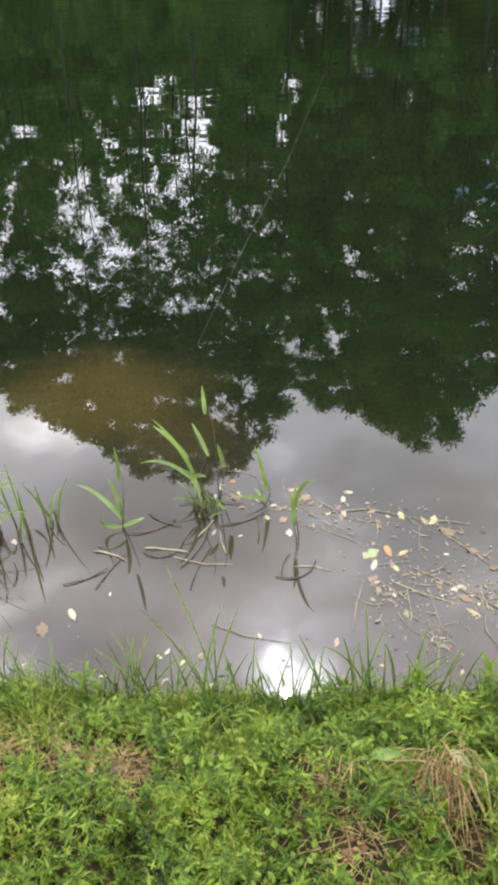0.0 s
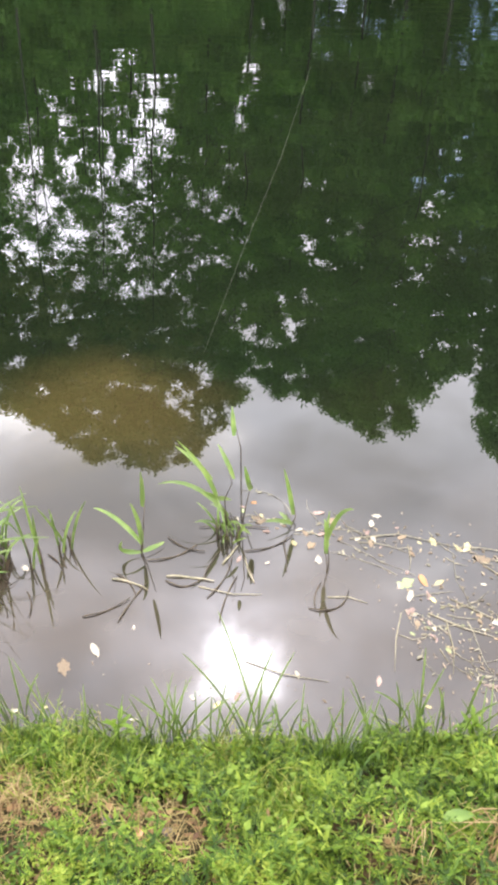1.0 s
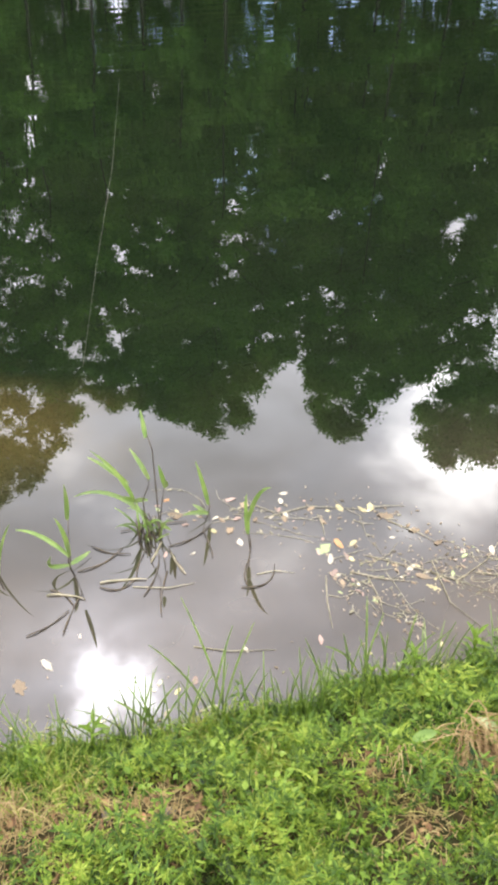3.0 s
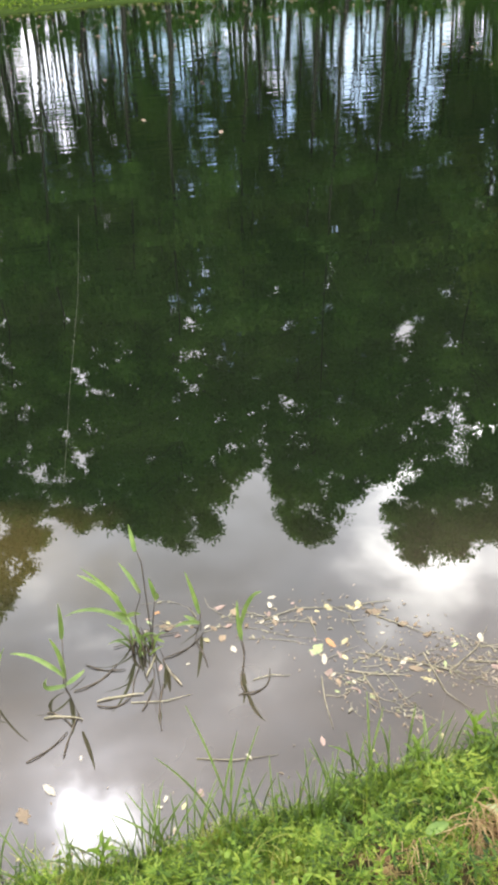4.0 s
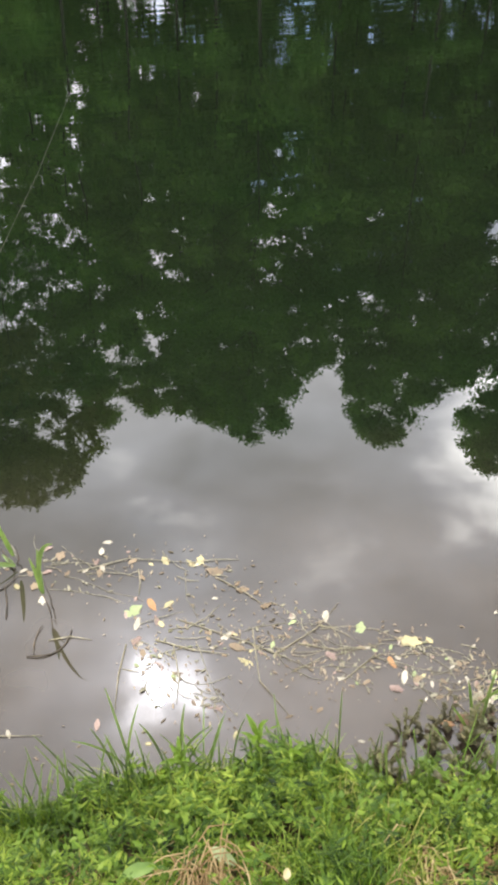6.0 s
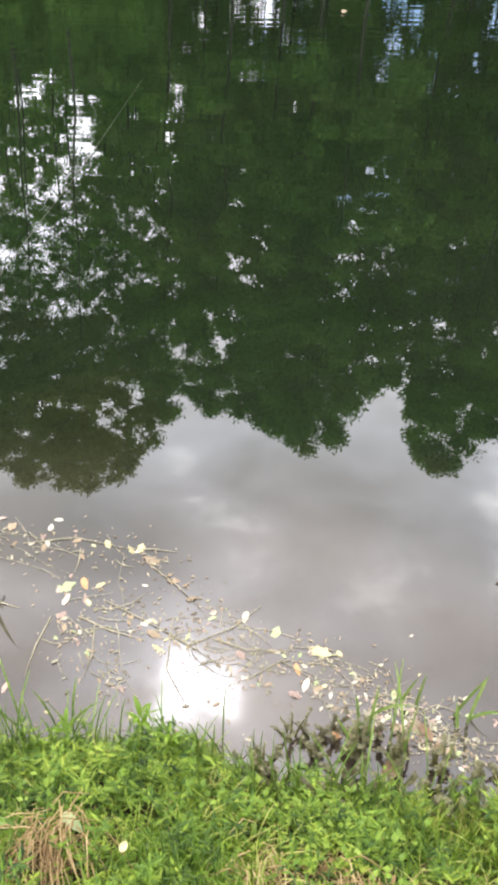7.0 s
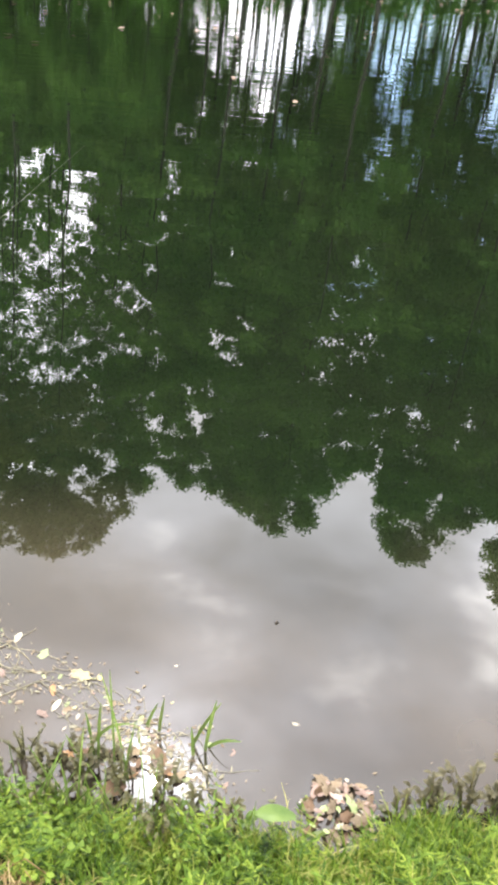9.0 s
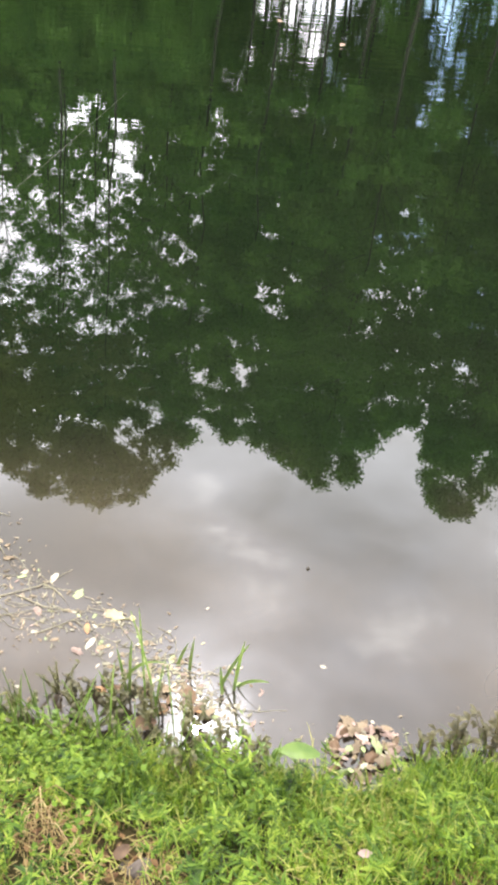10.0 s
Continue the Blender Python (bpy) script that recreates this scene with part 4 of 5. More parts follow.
reed(-0.045, 2.315, [(rng.normal() * 0.05, rng.normal() * 0.04, rng.uniform(0.02, 0.11), rng.uniform(0.02, 0.08)) for i in range(16)], "matted yellow-green reed leaves at the foot of a clump", 0.0, 0.0030, True, 0.03)
rng = np.random.default_rng(41)
reed(-0.76, 2.11, [(rng.normal() * 0.12 - 0.02, rng.normal() * 0.09, rng.uniform(0.03, 0.36), rng.uniform(0.06, 0.22)) for i in range(64)], "dense leafy clump of green reeds", 0.0, 0.0040, True, 0.085)
reed(-0.72, 2.03, [(rng.normal() * 0.07, rng.normal() * 0.06, rng.uniform(0.04, 0.20), rng.uniform(0.02, 0.10)) for i in range(22)], "low tangle of yellow-green reed leaves", 0.0, 0.0042, True, 0.04)
reed(-0.592, 2.138, [(0.012, 0.0, 0.30, 0.02), (-0.05, 0.03, 0.22, 0.05), (0.05, -0.03, 0.14, 0.04), (0.03, 0.0, 0.2, 0.06)], "thin reed with yellowing leaves")
reed(-0.526, 2.204, [(0.097, 0.0, 0.20, 0.03), (-0.016, 0.0, 0.16, 0.02), (0.05, 0.03, 0.13, 0.05), (-0.044, -0.02, 0.18, 0.0)], "short reed with spreading green blades")
reed(1.349, 1.691, [(-0.038, 0.0, 0.36, 0.0), (-0.022, 0.01, 0.36, 0.0), (0.03, 0.02, 0.2, 0.0)], "pair of thin upright rush stems", 0.0, 0.0021)
reed(1.50, 1.81, [(0.045, 0.0, 0.18, 0.0), (0.055, 0.02, 0.15, 0.0), (-0.01, 0.0, 0.08, 0.0), (0.11, -0.01, 0.06, 0.04)], "short broad green reed blades in the shallows", 0.0, 0.0042, False)
reed(1.383, 1.85, [(0.036, 0.0, 0.12, 0.0), (0.02, 0.01, 0.09, 0.0)], "small green reed shoot in the shallows", 0.0, 0.004, False)
reed(1.261, 1.741, [(0.035, 0.0, 0.21, 0.03), (0.115, 0.0, 0.15, 0.10), (-0.05, 0.0, 0.09, 0.02), (-0.01, 0.03, 0.14, 0.0)], "arching green grass clump at the waterline", 0.0, 0.0036, False)
reed(0.105, 1.635, [(-0.062, 0.0, 0.44, 0.0), (-0.146, 0.0, 0.29, 0.02), (0.099, 0.0, 0.33, 0.0), (0.031, 0.0, 0.25, 0.0), (0.05, 0.02, 0.3, 0.0)], "tall thin grass stems at the water's edge", 0.02, 0.0021, False)
reed(-0.468, 1.62, [(0.03, 0.0, 0.24, 0.0), (-0.04, 0.0, 0.17, 0.02), (-0.10, 0.02, 0.2, 0.03), (0.08, 0.02, 0.16, 0.02)], "thin grass stems at the water's edge", 0.02, 0.0021, False)
reed(0.476, 1.70, [(0.007, 0.0, 0.30, 0.0), (-0.044, 0.0, 0.17, 0.01), (0.06, 0.02, 0.21, 0.02), (-0.09, 0.0, 0.13, 0.04)], "green grass clump rising from the waterline", 0.02, 0.0024, False)
reed(-0.06, 1.60, [(-0.10, 0.0, 0.16, 0.02), (0.08, 0.0, 0.18, 0.0), (0.12, 0.03, 0.14, 0.03), (-0.02, 0.02, 0.12, 0.0)], "dark green grass tuft at the waterline", 0.03, 0.0022, False)
reed(0.58, 1.72, [(0.05, 0.02, 0.17, 0.03), (-0.05, 0.0, 0.14, 0.02), (0.10, 0.0, 0.11, 0.05)], "green grass clump rising from the waterline", 0.02, 0.0028, False)


rng = np.random.default_rng(47)
for i in range(36):
    x = -0.85 + 0.06 * i + rng.uniform(-0.03, 0.03)
    reed(x, near_edge(x) + rng.uniform(-0.02, 0.03), [(rng.normal() * 0.05, rng.normal() * 0.04, rng.uniform(0.07, 0.23), rng.uniform(-0.01, 0.025)) for k in range(int(rng.integers(4, 8)))],
         "loose tuft of thin upright grass at the water's edge", 0.01, 0.0016, False, 0.035)

for i in range(13):
    x = 1.02 + 0.042 * i + rng.uniform(-0.02, 0.02)
    reed(x, near_edge(x) + rng.uniform(-0.01, 0.07), [(rng.normal() * 0.03, rng.normal() * 0.03, rng.uniform(0.08, 0.21), rng.uniform(-0.01, 0.01)) for k in range(4)],
         "few thin upright sedge stems in the shallows", 0.0, 0.0011, False, 0.03)


def leaf_mesh(length, width, curl, cup, notch=0.0, seed=0, nl=7, nw=4):
    """A broad leaf lying along x, curled along its length and cupped across."""
    r = random.Random(seed)
    V, F = [], []
    for i in range(nl + 1):
        t = i / nl
        w = width * math.sin(math.pi * (0.05 + 0.90 * t ** 0.8)) ** 0.8 * (1 + notch * (math.sin(t * 21 + seed) + r.uniform(-1, 1)))
        for j in range(-nw // 2, nw // 2 + 1):
            v = j / (nw / 2)
            V.append(((t - 0.5) * length, v * w / 2, curl * (2 * t - 1) ** 2 + cup * abs(v) ** 1.5 * w + r.uniform(-1, 1) * 0.03 * width))
    m = nw // 2 * 2 + 1
    for i in range(nl):
        for j in range(m - 1):
            k = i * m + j
            F.append((k, k + 1, k + m + 1, k + m))
    return V, F


def sprout(x, y, z, tall, leaves, length, width, material, label, name="leafy_sprout", seed=0, up=0.5, stems=1, spread=0.0):
    """A leafy plant: one or more stems and single leaves set round them."""
    r = random.Random(seed)
    root = new(name)
    root.location = (x, y, z)
    tips = []
    for k in range(stems):
        V, F = [], []
        a, h = 2.4 * k + r.uniform(-0.4, 0.4), tall * (1 if k == 0 else r.uniform(0.5, 0.95))
        q = spread * r.uniform(0.5, 1.0) if k else 0.0
        tips.append((math.cos(a) * q + r.uniform(-1, 1) * 0.015, math.sin(a) * q, h))
        tube(V, F, [(0, 0, -0.03), (tips[-1][0] * 0.4, tips[-1][1] * 0.4, h * 0.5), tips[-1]], [0.003, 0.0025, 0.0012], 6)
        mesh_ob("stem", V, F, material, root, smooth=True)
    shared = None
    for i in range(leaves):
        t = 0.25 + 0.75 * (i + 0.5) / leaves
        if shared is None or i % 4 == 0:
            V, F = leaf_mesh(length, width, -length * 0.12, 0.18, 0.0, seed + i, 6, 2)
            V = [(p[0] + length / 2, p[1], p[2]) for p in V]
            lf = mesh_ob("leaf", V, F, material, root, smooth=True)
            shared = lf.data
        else:
            lf = new("leaf", shared)
            lf.parent = root
        k = r.uniform(0.7, 1.15) * (1.15 - 0.4 * t)
        tip = tips[i % stems]
        lf.matrix_basis = Matrix.LocRotScale((tip[0] * t, tip[1] * t, tip[2] * t), Euler((r.uniform(-0.3, 0.3), -up * r.uniform(0.3, 1.4), i * 2.4 + r.uniform(-0.4, 0.4))), (k, k, k))
    return tagged(root, label, "plant")


sprout(0.777, 1.69, 0.02, 0.13, 9, 0.056, 0.015, M_CRESS, "leafy green sprout with lance-shaped leaves at the waterline", seed=3, up=0.8)
sprout(0.62, 1.665, 0.03, 0.10, 8, 0.05, 0.013, M_CRESS, "leafy green sprout with narrow leaves at the waterline", seed=4, up=0.6)
sprout(0.84, 1.65, 0.05, 0.09, 8, 0.048, 0.013, M_CRESS, "leafy green sprout with narrow leaves at the waterline", seed=5, up=0.6)
sprout(-0.20, 1.58, 0.04, 0.08, 8, 0.046, 0.013, M_CRESS, "leafy green sprout with narrow leaves at the waterline", seed=6, up=0.6)
for i, (x, y, h, n) in enumerate([(1.05, 1.655, 0.11, 44), (1.11, 1.74, 0.11, 40), (1.17, 1.69, 0.10, 36), (1.26, 1.71, 0.14, 48), (1.35, 1.68, 0.15, 52), (1.45, 1.68, 0.14, 44), (1.52, 1.64, 0.11, 36),
                                  (1.60, 1.66, 0.06, 22), (1.98, 1.70, 0.10, 40), (2.05, 1.72, 0.14, 56), (2.13, 1.73, 0.19, 64), (2.20, 1.74, 0.17, 60), (2.27, 1.74, 0.13, 46)]):
    sprout(x, y, -0.01, h, n, 0.015 if x < 1.25 else 0.020 if x < 1.9 else 0.025, 0.009 if x < 1.25 else 0.011 if x < 1.9 else 0.014, M_DARKLEAF if x < 1.9 else M_BRONZE, "dark bronze-green plant with small rounded leaves in the shallows", "dark_leaved_plant", 60 + i, 0.35, 5, 0.055)

for i in range(16):
    x = 1.02 + 0.04 * i + 0.015 * math.sin(5.1 * i)
    sprout(x, near_edge(x) + 0.01 + 0.05 * (0.5 + 0.5 * math.sin(2.7 * i)), 0.0, 0.07 + 0.035 * math.sin(1.9 * i), 26, 0.024, 0.014, M_DARKLEAF if i % 3 else M_DOCK,
           "low bronze-green plant with rounded leaves at the waterline", "dark_leaved_plant", 90 + i, 0.4, 5, 0.06)

# dark clumps standing in the shallows in front of the bank
for i, x in enumerate((1.17, 1.215, 1.26, 1.31)):
    sprout(x, 1.735 + 0.03 * math.sin(2.3 * i), -0.01, 0.055 + 0.015 * math.sin(1.7 * i), 24, 0.019, 0.014, M_BRONZE,
           "dark brown-green plant with small rounded leaves in the shallows", "dark_leaved_plant", 130 + i, 0.4, 5, 0.06)


# ---- floating litter ----
KINDS = {"cream": "pale cream petal or leaf floating on the water", "yellow": "pale yellow fallen leaf floating on the water", "tan": "curled tan fallen leaf floating on the water",
         "pink": "pinkish fallen leaf floating on the water", "brown": "dark brown fallen leaf floating on the water", "orange": "orange-brown fallen leaf floating on the water", "green": "pale green fallen leaf floating on the water"}
leaf_data = {}


def litter_mesh(shape, seed):
    """A flat fallen leaf, one unit long: ovate, jagged or crumpled in outline, with a raised midrib."""
    r = random.Random(seed)
    n = 18
    V, F = [(0.02, 0.0, 0.05)], []
    wide = r.uniform(0.52, 0.72) if shape == "ovate" else r.uniform(0.55, 0.85)
    for ring in (0.55, 1.0):
        for i in range(n):
            a = 2 * math.pi * i / n
            k = 0.5 * (0.86 + 0.14 * math.cos(2 * a))
            if shape == "jagged":
                k *= 1.0 + (0.22 if i % 3 == 0 else -0.16 if i % 3 == 1 else 0.0) + r.uniform(-0.07, 0.07)
            elif shape == "crumpled":
                k *= r.uniform(0.62, 1.08)
            else:
                k *= r.uniform(0.86, 1.08)
            x, y = math.cos(a) * k * ring, math.sin(a) * k * ring * wide
            if shape == "ovate":
                y *= 1 - 1.15 * max(0.0, x) - 0.5 * max(0.0, -x)
                y += 0.10 * x * x
            lift = 0.06 * (1 - ring) + (0.10 if shape == "crumpled" else 0.035) * r.uniform(-1, 1) + 0.05 * math.sin(2.2 * x + seed)
            V.append((x, y, lift))
    for i in range(n):
        j = (i + 1) % n
        F += [(0, 1 + i, 1 + j), (1 + i, 1 + n + i, 1 + n + j, 1 + j)]
    return V, F


SHAPES = {"cream": ("ovate", "crumpled", "ovate", "jagged"), "yellow": ("jagged", "ovate", "crumpled", "jagged"), "tan": ("crumpled", "jagged", "crumpled", "ovate"),
          "pink": ("crumpled", "ovate", "jagged", "crumpled"), "brown": ("crumpled", "jagged", "crumpled", "ovate"), "orange": ("ovate", "jagged", "ovate", "crumpled"), "green": ("jagged", "ovate", "jagged", "ovate")}


def floating(x, y, colour, size, turn=0.0, z=0.001, which=None):
    """One fallen leaf on the water."""
    pick = int(x * 977 + y * 331) % 4 if which is None else which
    key = (colour, pick)
    if key not in leaf_data:
        V, F = litter_mesh(SHAPES[colour][pick], 7 * pick + len(leaf_data))
        ob = mesh_ob("fallen_leaf", V, F, LITTER[colour], smooth=True)
        leaf_data[key] = ob.data
    else:
        ob = new("fallen_leaf", leaf_data[key])
    ob.matrix_basis = Matrix.LocRotScale((x, y, z), Euler((random.uniform(-0.08, 0.08), random.uniform(-0.08, 0.08), turn)), (size, size, size * 0.7))
    return tagged(ob, KINDS[colour], "fallen leaf", group="leaves floating by the bank")


PALE = [(-0.334, 1.852, 0.055), (-0.249, 1.938, 0.018), (-0.028, 2.382, 0.026), (0.164, 2.357, 0.024), (0.231, 2.240, 0.028), (0.381, 2.407, 0.034), (0.387, 2.340, 0.030), (0.492, 2.131, 0.045),
        (0.696, 2.194, 0.020), (1.415, 2.064, 0.014), (1.736, 1.920, 0.016), (0.200, 1.833, 0.030), (0.980, 2.099, 0.038), (-0.036, 1.755, 0.025), (-0.611, 2.117, 0.03)]
for x, y, k in PALE:
    floating(x, y, "cream", k, random.uniform(0, 6.3))
WARM = [(0.633, 2.332, "yellow", 0.045), (0.661, 2.338, "yellow", 0.035), (0.706, 2.291, "tan", 0.06), (0.777, 2.217, "tan", 0.045), (0.829, 2.153, "tan", 0.04), (0.528, 2.190, "orange", 0.05),
        (0.571, 2.187, "yellow", 0.04), (0.473, 2.171, "green", 0.065), (0.543, 2.133, "pink", 0.04), (0.492, 2.076, "pink", 0.038), (0.724, 2.066, "cream", 0.035), (0.765, 1.978, "yellow", 0.05),
        (0.746, 2.026, "tan", 0.05), (1.063, 2.048, "green", 0.045), (0.977, 1.974, "pink", 0.045), (1.178, 1.997, "yellow", 0.056), (1.155, 2.005, "pink", 0.03), (1.121, 1.938, "orange", 0.04),
        (0.687, 1.854, "pink", 0.04), (0.407, 1.837, "pink", 0.035), (0.057, 1.751, "pink", 0.035), (-0.40, 1.79, "tan", 0.05), (1.143, 1.892, "cream", 0.045), (1.117, 1.862, "pink", 0.045)]
WARM += [(0.013, 2.462, "orange", 0.030), (0.049, 2.382, "tan", 0.040), (0.067, 2.340, "pink", 0.030), (0.024, 2.396, "tan", 0.036), (0.000, 2.218, "pink", 0.026), (0.213, 2.436, "pink", 0.043), (0.262, 2.408, "tan", 0.043), (0.184, 2.345, "tan", 0.032), (0.233, 2.345, "pink", 0.036), (0.205, 2.299, "tan", 0.036), (0.154, 2.299, "yellow", 0.025), (0.226, 2.241, "cream", 0.026), (0.290, 2.335, "tan", 0.029), (0.381, 2.320, "tan", 0.036), (0.369, 2.366, "pink", 0.032), (0.083, 2.211, "cream", 0.016), (0.499, 2.293, "tan", 0.032), (0.470, 2.357, "tan", 0.032), (0.563, 2.348, "yellow", 0.032), (0.487, 2.123, "cream", 0.029), (0.483, 2.071, "pink", 0.025), (0.008, 1.722, "yellow", 0.029), (-0.054, 1.736, "cream", 0.022), (0.095, 1.663, "cream", 0.029), (0.033, 1.609, "yellow", 0.032), (-0.876, 2.154, "cream", 0.036)]
for x, y, c, k in WARM:
    floating(x, y, c, k, random.uniform(0, 6.3))
# looser litter along the drift line and in the shallows
rng = np.random.default_rng(51)
names = ["tan", "pink", "cream", "tan", "yellow", "pink", "tan", "green", "cream"]
STRANDS = [[(0.0, 2.40), (0.12, 2.36), (0.24, 2.39), (0.40, 2.37)], [(0.25, 2.30), (0.46, 2.36), (0.63, 2.33), (0.72, 2.28), (0.80, 2.19), (0.90, 2.08)], [(0.45, 2.20), (0.56, 2.14), (0.72, 2.03), (0.90, 1.97), (1.05, 1.96), (1.20, 1.93)],
           [(0.62, 2.12), (0.78, 2.04), (0.92, 1.95), (1.02, 1.88)], [(0.80, 2.08), (0.95, 2.06), (1.10, 1.99), (1.22, 1.96)], [(1.05, 1.97), (1.15, 1.89), (1.28, 1.84), (1.40, 1.80)],
           [(0.50, 2.06), (0.60, 1.95), (0.66, 1.84)], [(1.25, 1.92), (1.36, 1.86), (1.46, 1.80)], [(1.24, 1.80), (1.34, 1.77), (1.44, 1.74), (1.54, 1.72)], [(1.30, 1.86), (1.42, 1.78), (1.50, 1.70)]]


def on_strand(k, spread):
    """A chance place along one of the drift strands."""
    line = STRANDS[k % len(STRANDS)]
    u = rng.random() * (len(line) - 1)
    j = min(int(u), len(line) - 2)
    a, b = line[j], line[j + 1]
    return a[0] + (b[0] - a[0]) * (u - j) + rng.normal() * spread, a[1] + (b[1] - a[1]) * (u - j) + rng.normal() * spread


for i in range(230):
    if i < 140:
        x, y = on_strand(i, 0.022)
    elif i < 195:
        x, y = 1.38 + rng.normal() * 0.10, 1.80 + rng.normal() * 0.06
    else:
        x = rng.uniform(-0.6, 1.2)
        y = near_edge(x) + 0.03 + abs(rng.normal()) * 0.06
    if y < near_edge(x) + 0.02:
        continue
    floating(x, y, names[i % 9], rng.uniform(0.010, 0.026), rng.uniform(0, 6.3), 0.001)
# crumbs of leaf and stem too small to tell apart
V, F = [], []
for i in range(1400):
    if i % 5:
        x, y = on_strand(i, 0.042)
    else:
        x = rng.uniform(-0.8, 2.1)
        y = near_edge(x) + abs(rng.normal()) * 0.09
    if y < near_edge(x):
        continue
    k, a = rng.uniform(0.0012, 0.0038), rng.uniform(0, 6.3)
    c, sn, q = math.cos(a) * k * rng.uniform(1, 3.4), math.sin(a) * k * rng.uniform(1, 3.4), len(V)
    V += [(x - c, y - sn, 0.001), (x + sn * 0.3, y - c * 0.3, 0.003), (x + c, y + sn, 0.001), (x - sn * 0.3, y + c * 0.3, 0.003)]
    F.append((q, q + 1, q + 2, q + 3))
tagged(mesh_ob("floating_crumbs", V, F, leafy("leaf_crumbs", [(0.10, 0.085, 0.05), (0.22, 0.17, 0.11), (0.38, 0.31, 0.22), (0.24, 0.26, 0.13)], 0.6)),
       "small crumbs of leaf and stem floating on the water", "leaves", kind="stuff")
# heap of washed-up leaves in the notch of the bank
for i in range(84):
    a, r = rng.uniform(0, 6.3), math.sqrt(rng.random())
    x, y = 1.845 + math.cos(a) * r * 0.082, 1.69 + math.sin(a) * r * 0.085
    lf = floating(x, y, ("tan", "pink", "brown", "tan", "pink", "cream", "tan", "green", "brown", "pink", "tan")[i % 11], rng.uniform(0.020, 0.048), rng.uniform(0, 6.3), 0.003 + 0.022 * (1 - r * r) * rng.random(), i % 4)
    lf.rotation_mode = "XYZ"
    lf.rotation_euler = (rng.normal() * 0.33, rng.normal() * 0.33, rng.uniform(0, 6.3))
    lf["group"] = "heap of washed-up leaves"
    lf["label"] = "pale leaf in a heap washed against the bank"
# wet brown leaves caught among the dark plants
for i in range(16):
    x = rng.uniform(1.2, 1.5)
    lf = floating(x, rng.uniform(1.71, 1.83), ("brown", "brown", "tan", "brown", "orange")[i % 5], rng.uniform(0.022, 0.045), rng.uniform(0, 6.3), 0.004 + 0.010 * rng.random(), i % 4)
    lf["label"] = "wet brown leaf caught among plants by the bank"


M_WATERWEED = tinted("pale_water_weed", (0.17, 0.16, 0.10), (0.31, 0.28, 0.19), 0.55, 25.0)
weed_leaves = []
for k in range(4):
    V, F = leaf_mesh(1.0, (0.34, 0.5, 0.26, 0.42)[k], 0.05, 0.08, 0.08, k + 3, 5, 2)
    me = bpy.data.meshes.new("leaflet")
    me.from_pydata([(p[0] + 0.5, p[1], p[2] * 0.6) for p in V], [], F)
    me.materials.append(M_WATERWEED)
    weed_leaves.append(me)


def water_weed(x, y, turn, length, leaves, r):
    """A limp trailing weed on the water: a bent stem with small leaves along it."""
    root = new("water_weed")
    root.location = (x, y, 0.0)
    bend, pts = r.uniform(-1.6, 1.6), []
    px = py = 0.0
    for k in range(8):
        pts.append((px, py, 0.0012 + 0.0015 * math.sin(k * 1.7 + x * 9)))
        a = turn + bend * (k / 7 - 0.5) + r.uniform(-0.22, 0.22)
        px += math.cos(a) * length / 7
        py += math.sin(a) * length / 7
    V, F = [], []
    tube(V, F, pts, [0.0011 - 0.00008 * k for k in range(8)], 5)
    mesh_ob("stem", V, F, M_WATERWEED, root, smooth=True)
    for k in range(leaves):
        u = r.uniform(0.1, 1.0) * 6.99
        j = int(u)
        p = [pts[j][i] + (pts[j + 1][i] - pts[j][i]) * (u - j) for i in range(3)]
        lf = new("leaflet", weed_leaves[k % 4])
        lf.parent = root
        size = r.uniform(0.009, 0.021)
        lf.matrix_basis = Matrix.LocRotScale((p[0], p[1], 0.002), Euler((r.uniform(-0.2, 0.2), r.uniform(-0.12, 0.05), turn + r.choice((-1, 1)) * r.uniform(0.4, 1.4))), (size, size, size))
    return tagged(root, "pale olive trailing weed floating on the water", "water weed", group="water weeds by the bank")


draw = random.Random(83)
for i in range(50):
    x, y = on_strand(i, 0.03)
    length = draw.uniform(0.08, 0.26)
    turn = draw.choice((-0.75, -0.55, -0.4, 2.5, 0.3, -1.3)) + draw.uniform(-0.4, 0.4)
    if min(y, y + math.sin(turn) * length) < near_edge(x) + 0.03:
        turn = abs(turn) % 1.2
    water_weed(x, y, turn, length, draw.randint(1, 4), draw)


def drift_stem(pts, r=0.0015):
    V, F = [], []
    tube(V, F, pts, [r] * (len(pts) - 1) + [r * 0.4], 5)
    ob = mesh_ob("drifting_twig", V, F, M_PALE, smooth=True)
    return tagged(ob, "thin bleached plant stem floating on the water", "twig", group="twigs floating by the bank")


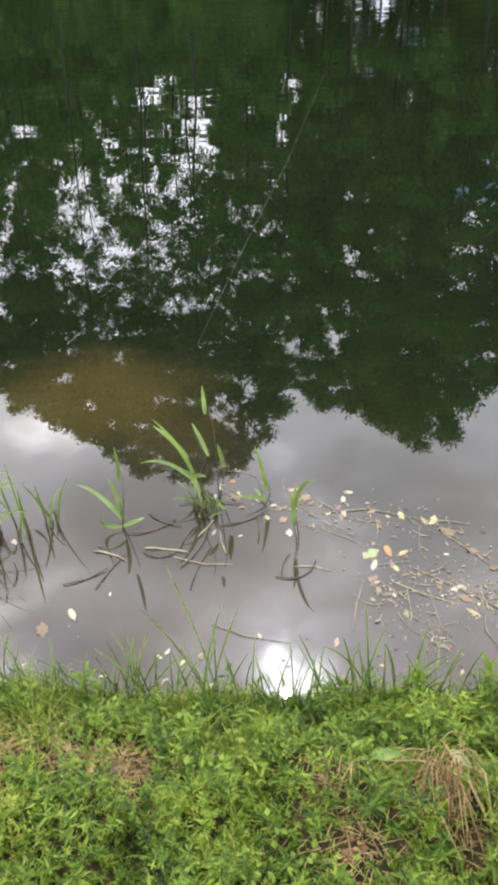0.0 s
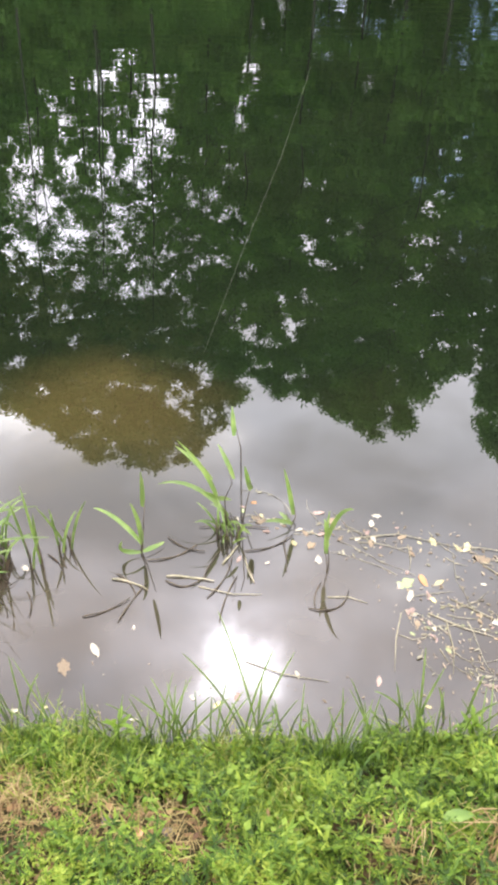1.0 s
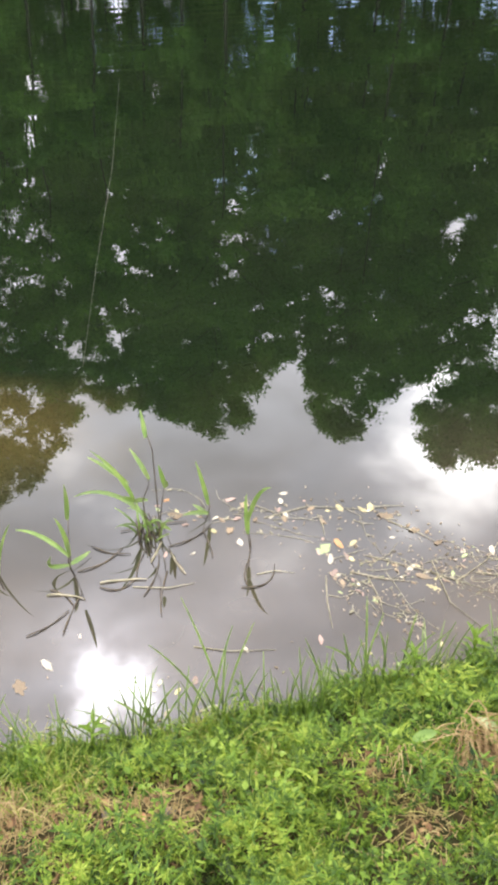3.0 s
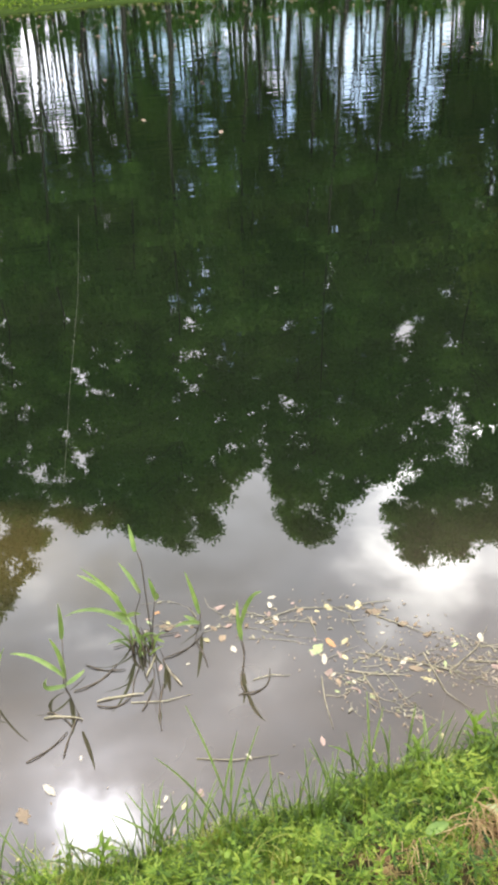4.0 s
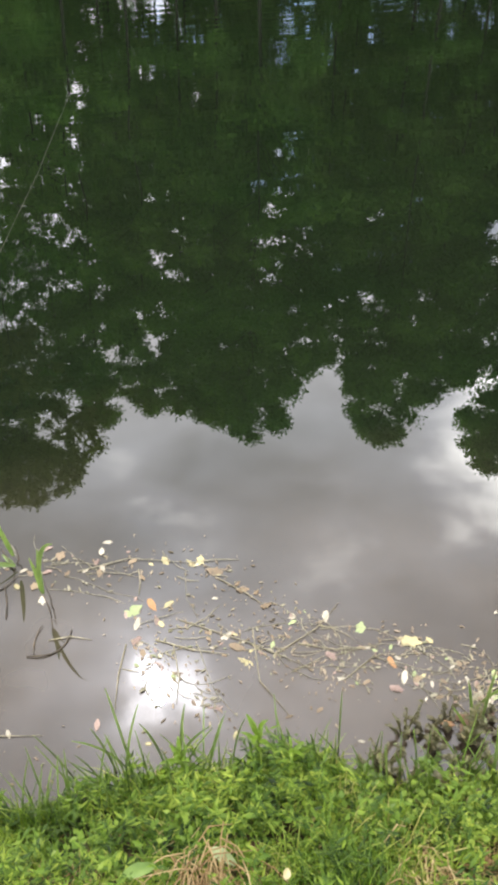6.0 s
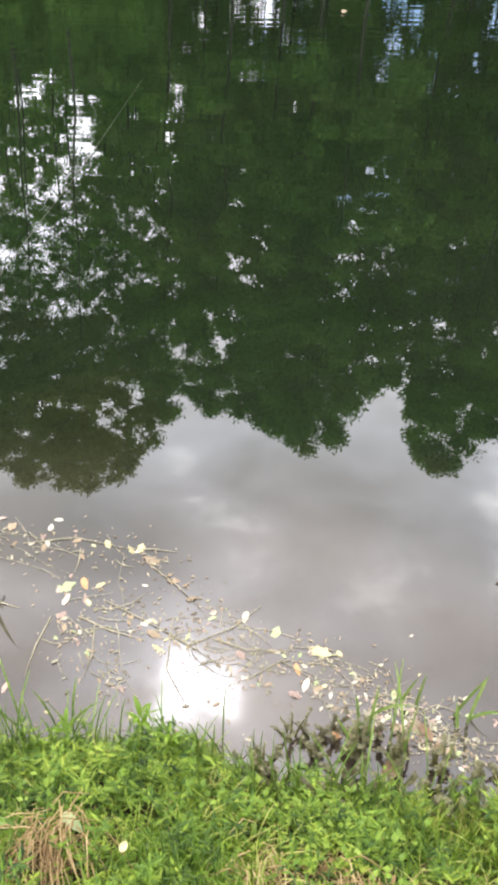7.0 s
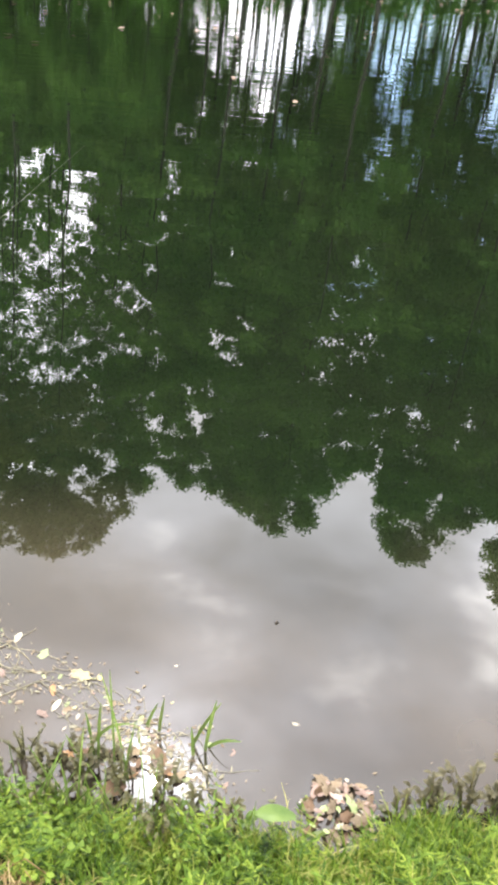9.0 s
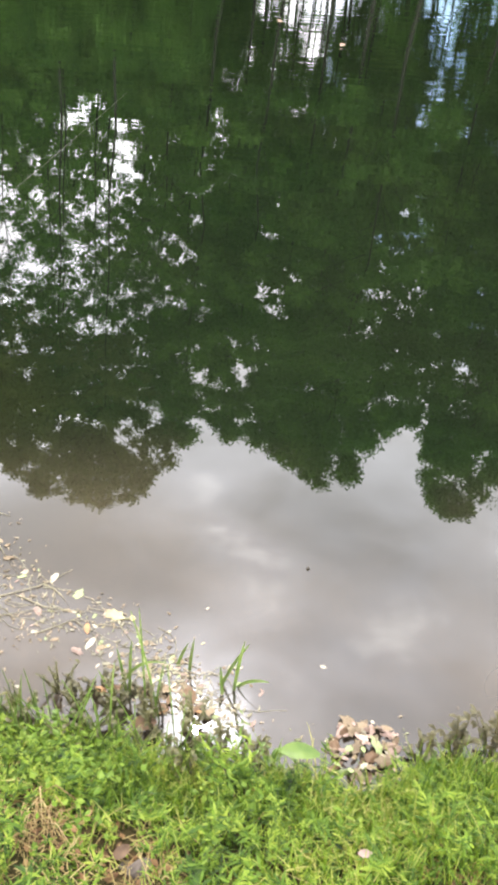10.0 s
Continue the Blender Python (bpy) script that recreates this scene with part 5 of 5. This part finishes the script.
for a, b, c in [((0.317, 2.335), (0.461, 2.368), (0.633, 2.332)), ((0.633, 2.332), (0.70, 2.335), (0.771, 2.328)), ((0.702, 2.269), (0.784, 2.199), (0.878, 2.095)), ((0.538, 2.072), (0.63, 2.03), (0.726, 2.004)),
                ((0.600, 2.131), (0.778, 2.035), (0.921, 1.943)), ((0.789, 2.082), (0.795, 1.917), (0.860, 1.809)), ((0.465, 2.066), (0.45, 1.97), (0.446, 1.871)), ((0.586, 2.047), (0.60, 1.95), (0.593, 1.875)),
                ((0.488, 2.326), (0.495, 2.27), (0.492, 2.227)), ((0.90, 2.02), (0.99, 1.99), (1.10, 1.99)), ((1.0, 1.90), (1.08, 1.96), (1.16, 1.91)), ((0.264, 2.10), (0.32, 2.105), (0.375, 2.09)),
                ((-0.10, 2.10), (0.0, 2.08), (0.08, 2.09)), ((0.06, 1.86), (0.16, 1.83), (0.28, 1.82)), ((0.85, 2.0), (0.95, 2.06), (1.02, 2.14))]:
    drift_stem([(*a, 0.002), (*b, 0.004), (*c, 0.002)])
for i in range(44):
    x, y = on_strand(i, 0.025)
    t, ln = rng.uniform(-1.2, 0.5), rng.uniform(0.02, 0.08)
    if y - ln < near_edge(x):
        continue
    c, sn, w = ln * math.cos(t), ln * math.sin(t), rng.normal() * 0.25
    drift_stem([(x - c, y - sn, 0.001), (x - c * 0.4 - sn * w, y - sn * 0.4 + c * w, 0.003), (x + c * 0.3 - sn * w, y + sn * 0.3 + c * w, 0.003), (x + c, y + sn, 0.001)], 0.0009)


V, F = [], []
tube(V, F, [(-0.28, 3.3, 0.001), (-0.24, 4.2, 0.001), (-0.17, 5.4, 0.001), (-0.12, 7.2, 0.001)], [0.0005, 0.0008, 0.0010, 0.0008], 5)
tagged(mesh_ob("floating_thread", V, F, tinted("faint_thread", (0.05, 0.06, 0.03), (0.10, 0.11, 0.06), 0.7), smooth=True), "faint thin thread lying across the still water", "thread")


# ---- single things on the bank ----
def bank_leaf(x, y, length, width, material, label, turn, lift=0.06, tilt=0.2):
    V, F = leaf_mesh(length, width, -length * 0.10, 0.12, 0.03, int(x * 100), 8, 4)
    ob = mesh_ob("broad_leaf", V, F, material, smooth=True)
    ob.matrix_basis = Matrix.LocRotScale((x, y, bank_height(x, y) + lift), Euler((tilt, 0.1, turn)), None)
    return tagged(ob, label, "leaf")


bank_leaf(1.70, 1.58, 0.085, 0.038, M_DOCK, "broad smooth green leaf over the bank's edge", 0.1, 0.12, 0.2)
bank_leaf(0.548, 1.384, 0.062, 0.024, M_DOCK, "broad green leaf among the weeds", 0.25, 0.07, 0.35)
bank_leaf(0.697, 1.401, 0.055, 0.022, LITTER["green"], "pale curled leaf lying on dry grass", -0.6, 0.07)
bank_leaf(0.808, 1.348, 0.022, 0.015, LITTER["yellow"], "small yellow leaf in the grass", 1.2, 0.06, 0.5)
bank_leaf(1.34, 1.66, 0.060, 0.036, M_DEADLEAF, "curled brown dead leaf at the water's edge", 0.5, 0.085, 0.4)


def straw_tuft(x, y, spread, n, seed, label, lift=0.008):
    """A bent-over tuft of dry straw, its blades joined."""
    r = np.random.default_rng(seed)
    V, F = [], []
    z = bank_height(x, y) + lift
    for i in range(n):
        a = r.normal() * 0.6 - 1.4
        ln = spread * r.uniform(0.6, 1.25)
        ox, oy = r.normal(size=2) * spread * 0.28
        tube(V, F, [(x + ox, y + oy, z + 0.03), (x + ox + math.cos(a) * ln * 0.4, y + oy + math.sin(a) * ln * 0.4, z + 0.065 + r.uniform(-0.02, 0.02)),
                    (x + ox + math.cos(a) * ln, y + oy + math.sin(a) * ln, z + r.uniform(0.0, 0.05))], [0.0014, 0.0014, 0.0007], 4)
    ob = mesh_ob("straw_tuft", V, F, M_TUFT)
    return tagged(ob, label, "dry grass")


straw_tuft(0.67, 1.40, 0.12, 85, 1, "bent-over tuft of dry tan straw in the turf", 0.028)
straw_tuft(0.47, 1.36, 0.06, 14, 2, "small tuft of dry straw in the turf")
straw_tuft(1.06, 1.37, 0.08, 16, 3, "flattened tuft of dry straw in the turf")
straw_tuft(1.24, 1.33, 0.08, 18, 4, "flattened tuft of dry straw in the turf")
straw_tuft(-0.36, 1.36, 0.09, 26, 5, "flattened tuft of dry straw in the turf")

def pebble(x, y, size, seed, material, label):
    """A small worn stone or clod, half sunk in the bank."""
    r = random.Random(seed)
    bm = bmesh.new()
    bmesh.ops.create_icosphere(bm, subdivisions=2, radius=size)
    for v in bm.verts:
        v.co = Vector((v.co.x * 1.3, v.co.y * 0.9, v.co.z * 0.6)) * (1 + 0.22 * noise.noise(v.co * (1.6 / size) + Vector((seed, 0, 0)))) * r.uniform(0.97, 1.03)
    me = bpy.data.meshes.new("stone")
    bm.to_mesh(me)
    bm.free()
    me.materials.append(material)
    ob = new("stone", me)
    ob.matrix_basis = pose(x, y, bank_height(x, y) + size * 0.35, 0, 0, 40 * seed)
    return tagged(ob, label, "stone")


M_CLOD = tinted("grey_brown_stone", (0.075, 0.058, 0.045), (0.17, 0.135, 0.11), 0.85, 60.0)
pebble(1.43, 1.265, 0.022, 1, M_CLOD, "grey-brown stone among dry grass on the bank")
pebble(1.395, 1.275, 0.012, 2, M_CLOD, "small brown clod of earth beside a stone")
pebble(-0.15, 1.325, 0.013, 3, M_CLOD, "dark clod of earth on a bare patch")
pebble(-0.02, 1.315, 0.012, 4, M_CLOD, "dark clod of earth on a bare patch")
bank_leaf(1.388, 1.292, 0.040, 0.022, M_DEADLEAF, "curled reddish-brown dead leaf on the bank", 0.9, 0.035, 0.4)
bank_leaf(1.11, 1.125, 0.020, 0.010, M_DEADLEAF, "small brown dead leaf in the weeds", 0.4, 0.05, 0.3)
bank_leaf(-0.075, 1.30, 0.026, 0.014, LITTER["orange"], "small orange-brown dead leaf on bare soil", 1.4, 0.03, 0.3)
bank_leaf(1.834, 1.335, 0.026, 0.015, LITTER["pink"], "pale pinkish leaf in the grass", 0.2, 0.06, 0.4)
V, F = [], []
tube(V, F, [(0, 0, -0.002), (0.004, 0.003, 0.004), (0.010, 0.004, 0.002)], [0.003, 0.0042, 0.001], 7)
seed = mesh_ob("floating_seed", V, F, M_STALK, smooth=True)
seed.location = (1.664, 2.263, 0.0)
tagged(seed, "small dark seed floating on the water", "seed")


# ---- litter drifting off the far shore ----
rng = np.random.default_rng(71)
V, F = [], []
for i in range(1000):
    x, y, k = rng.uniform(-14, 22), 26.0 - abs(rng.normal()) * 6.0, rng.uniform(0.02, 0.065)
    a = rng.uniform(0, 6.3)
    c, sn = math.cos(a) * k, math.sin(a) * k
    b = len(V)
    V += [(x - c, y - sn, 0.01), (x + sn * 0.6, y - c * 0.6, 0.012), (x + c, y + sn, 0.02), (x - sn * 0.6, y + c * 0.6, 0.03)]
    F.append((b, b + 1, b + 2, b + 3))
tagged(mesh_ob("leaf_litter", V, F, LITTER["tan"]), "pale leaves scattered on the water off the far shore", "leaves", kind="stuff")
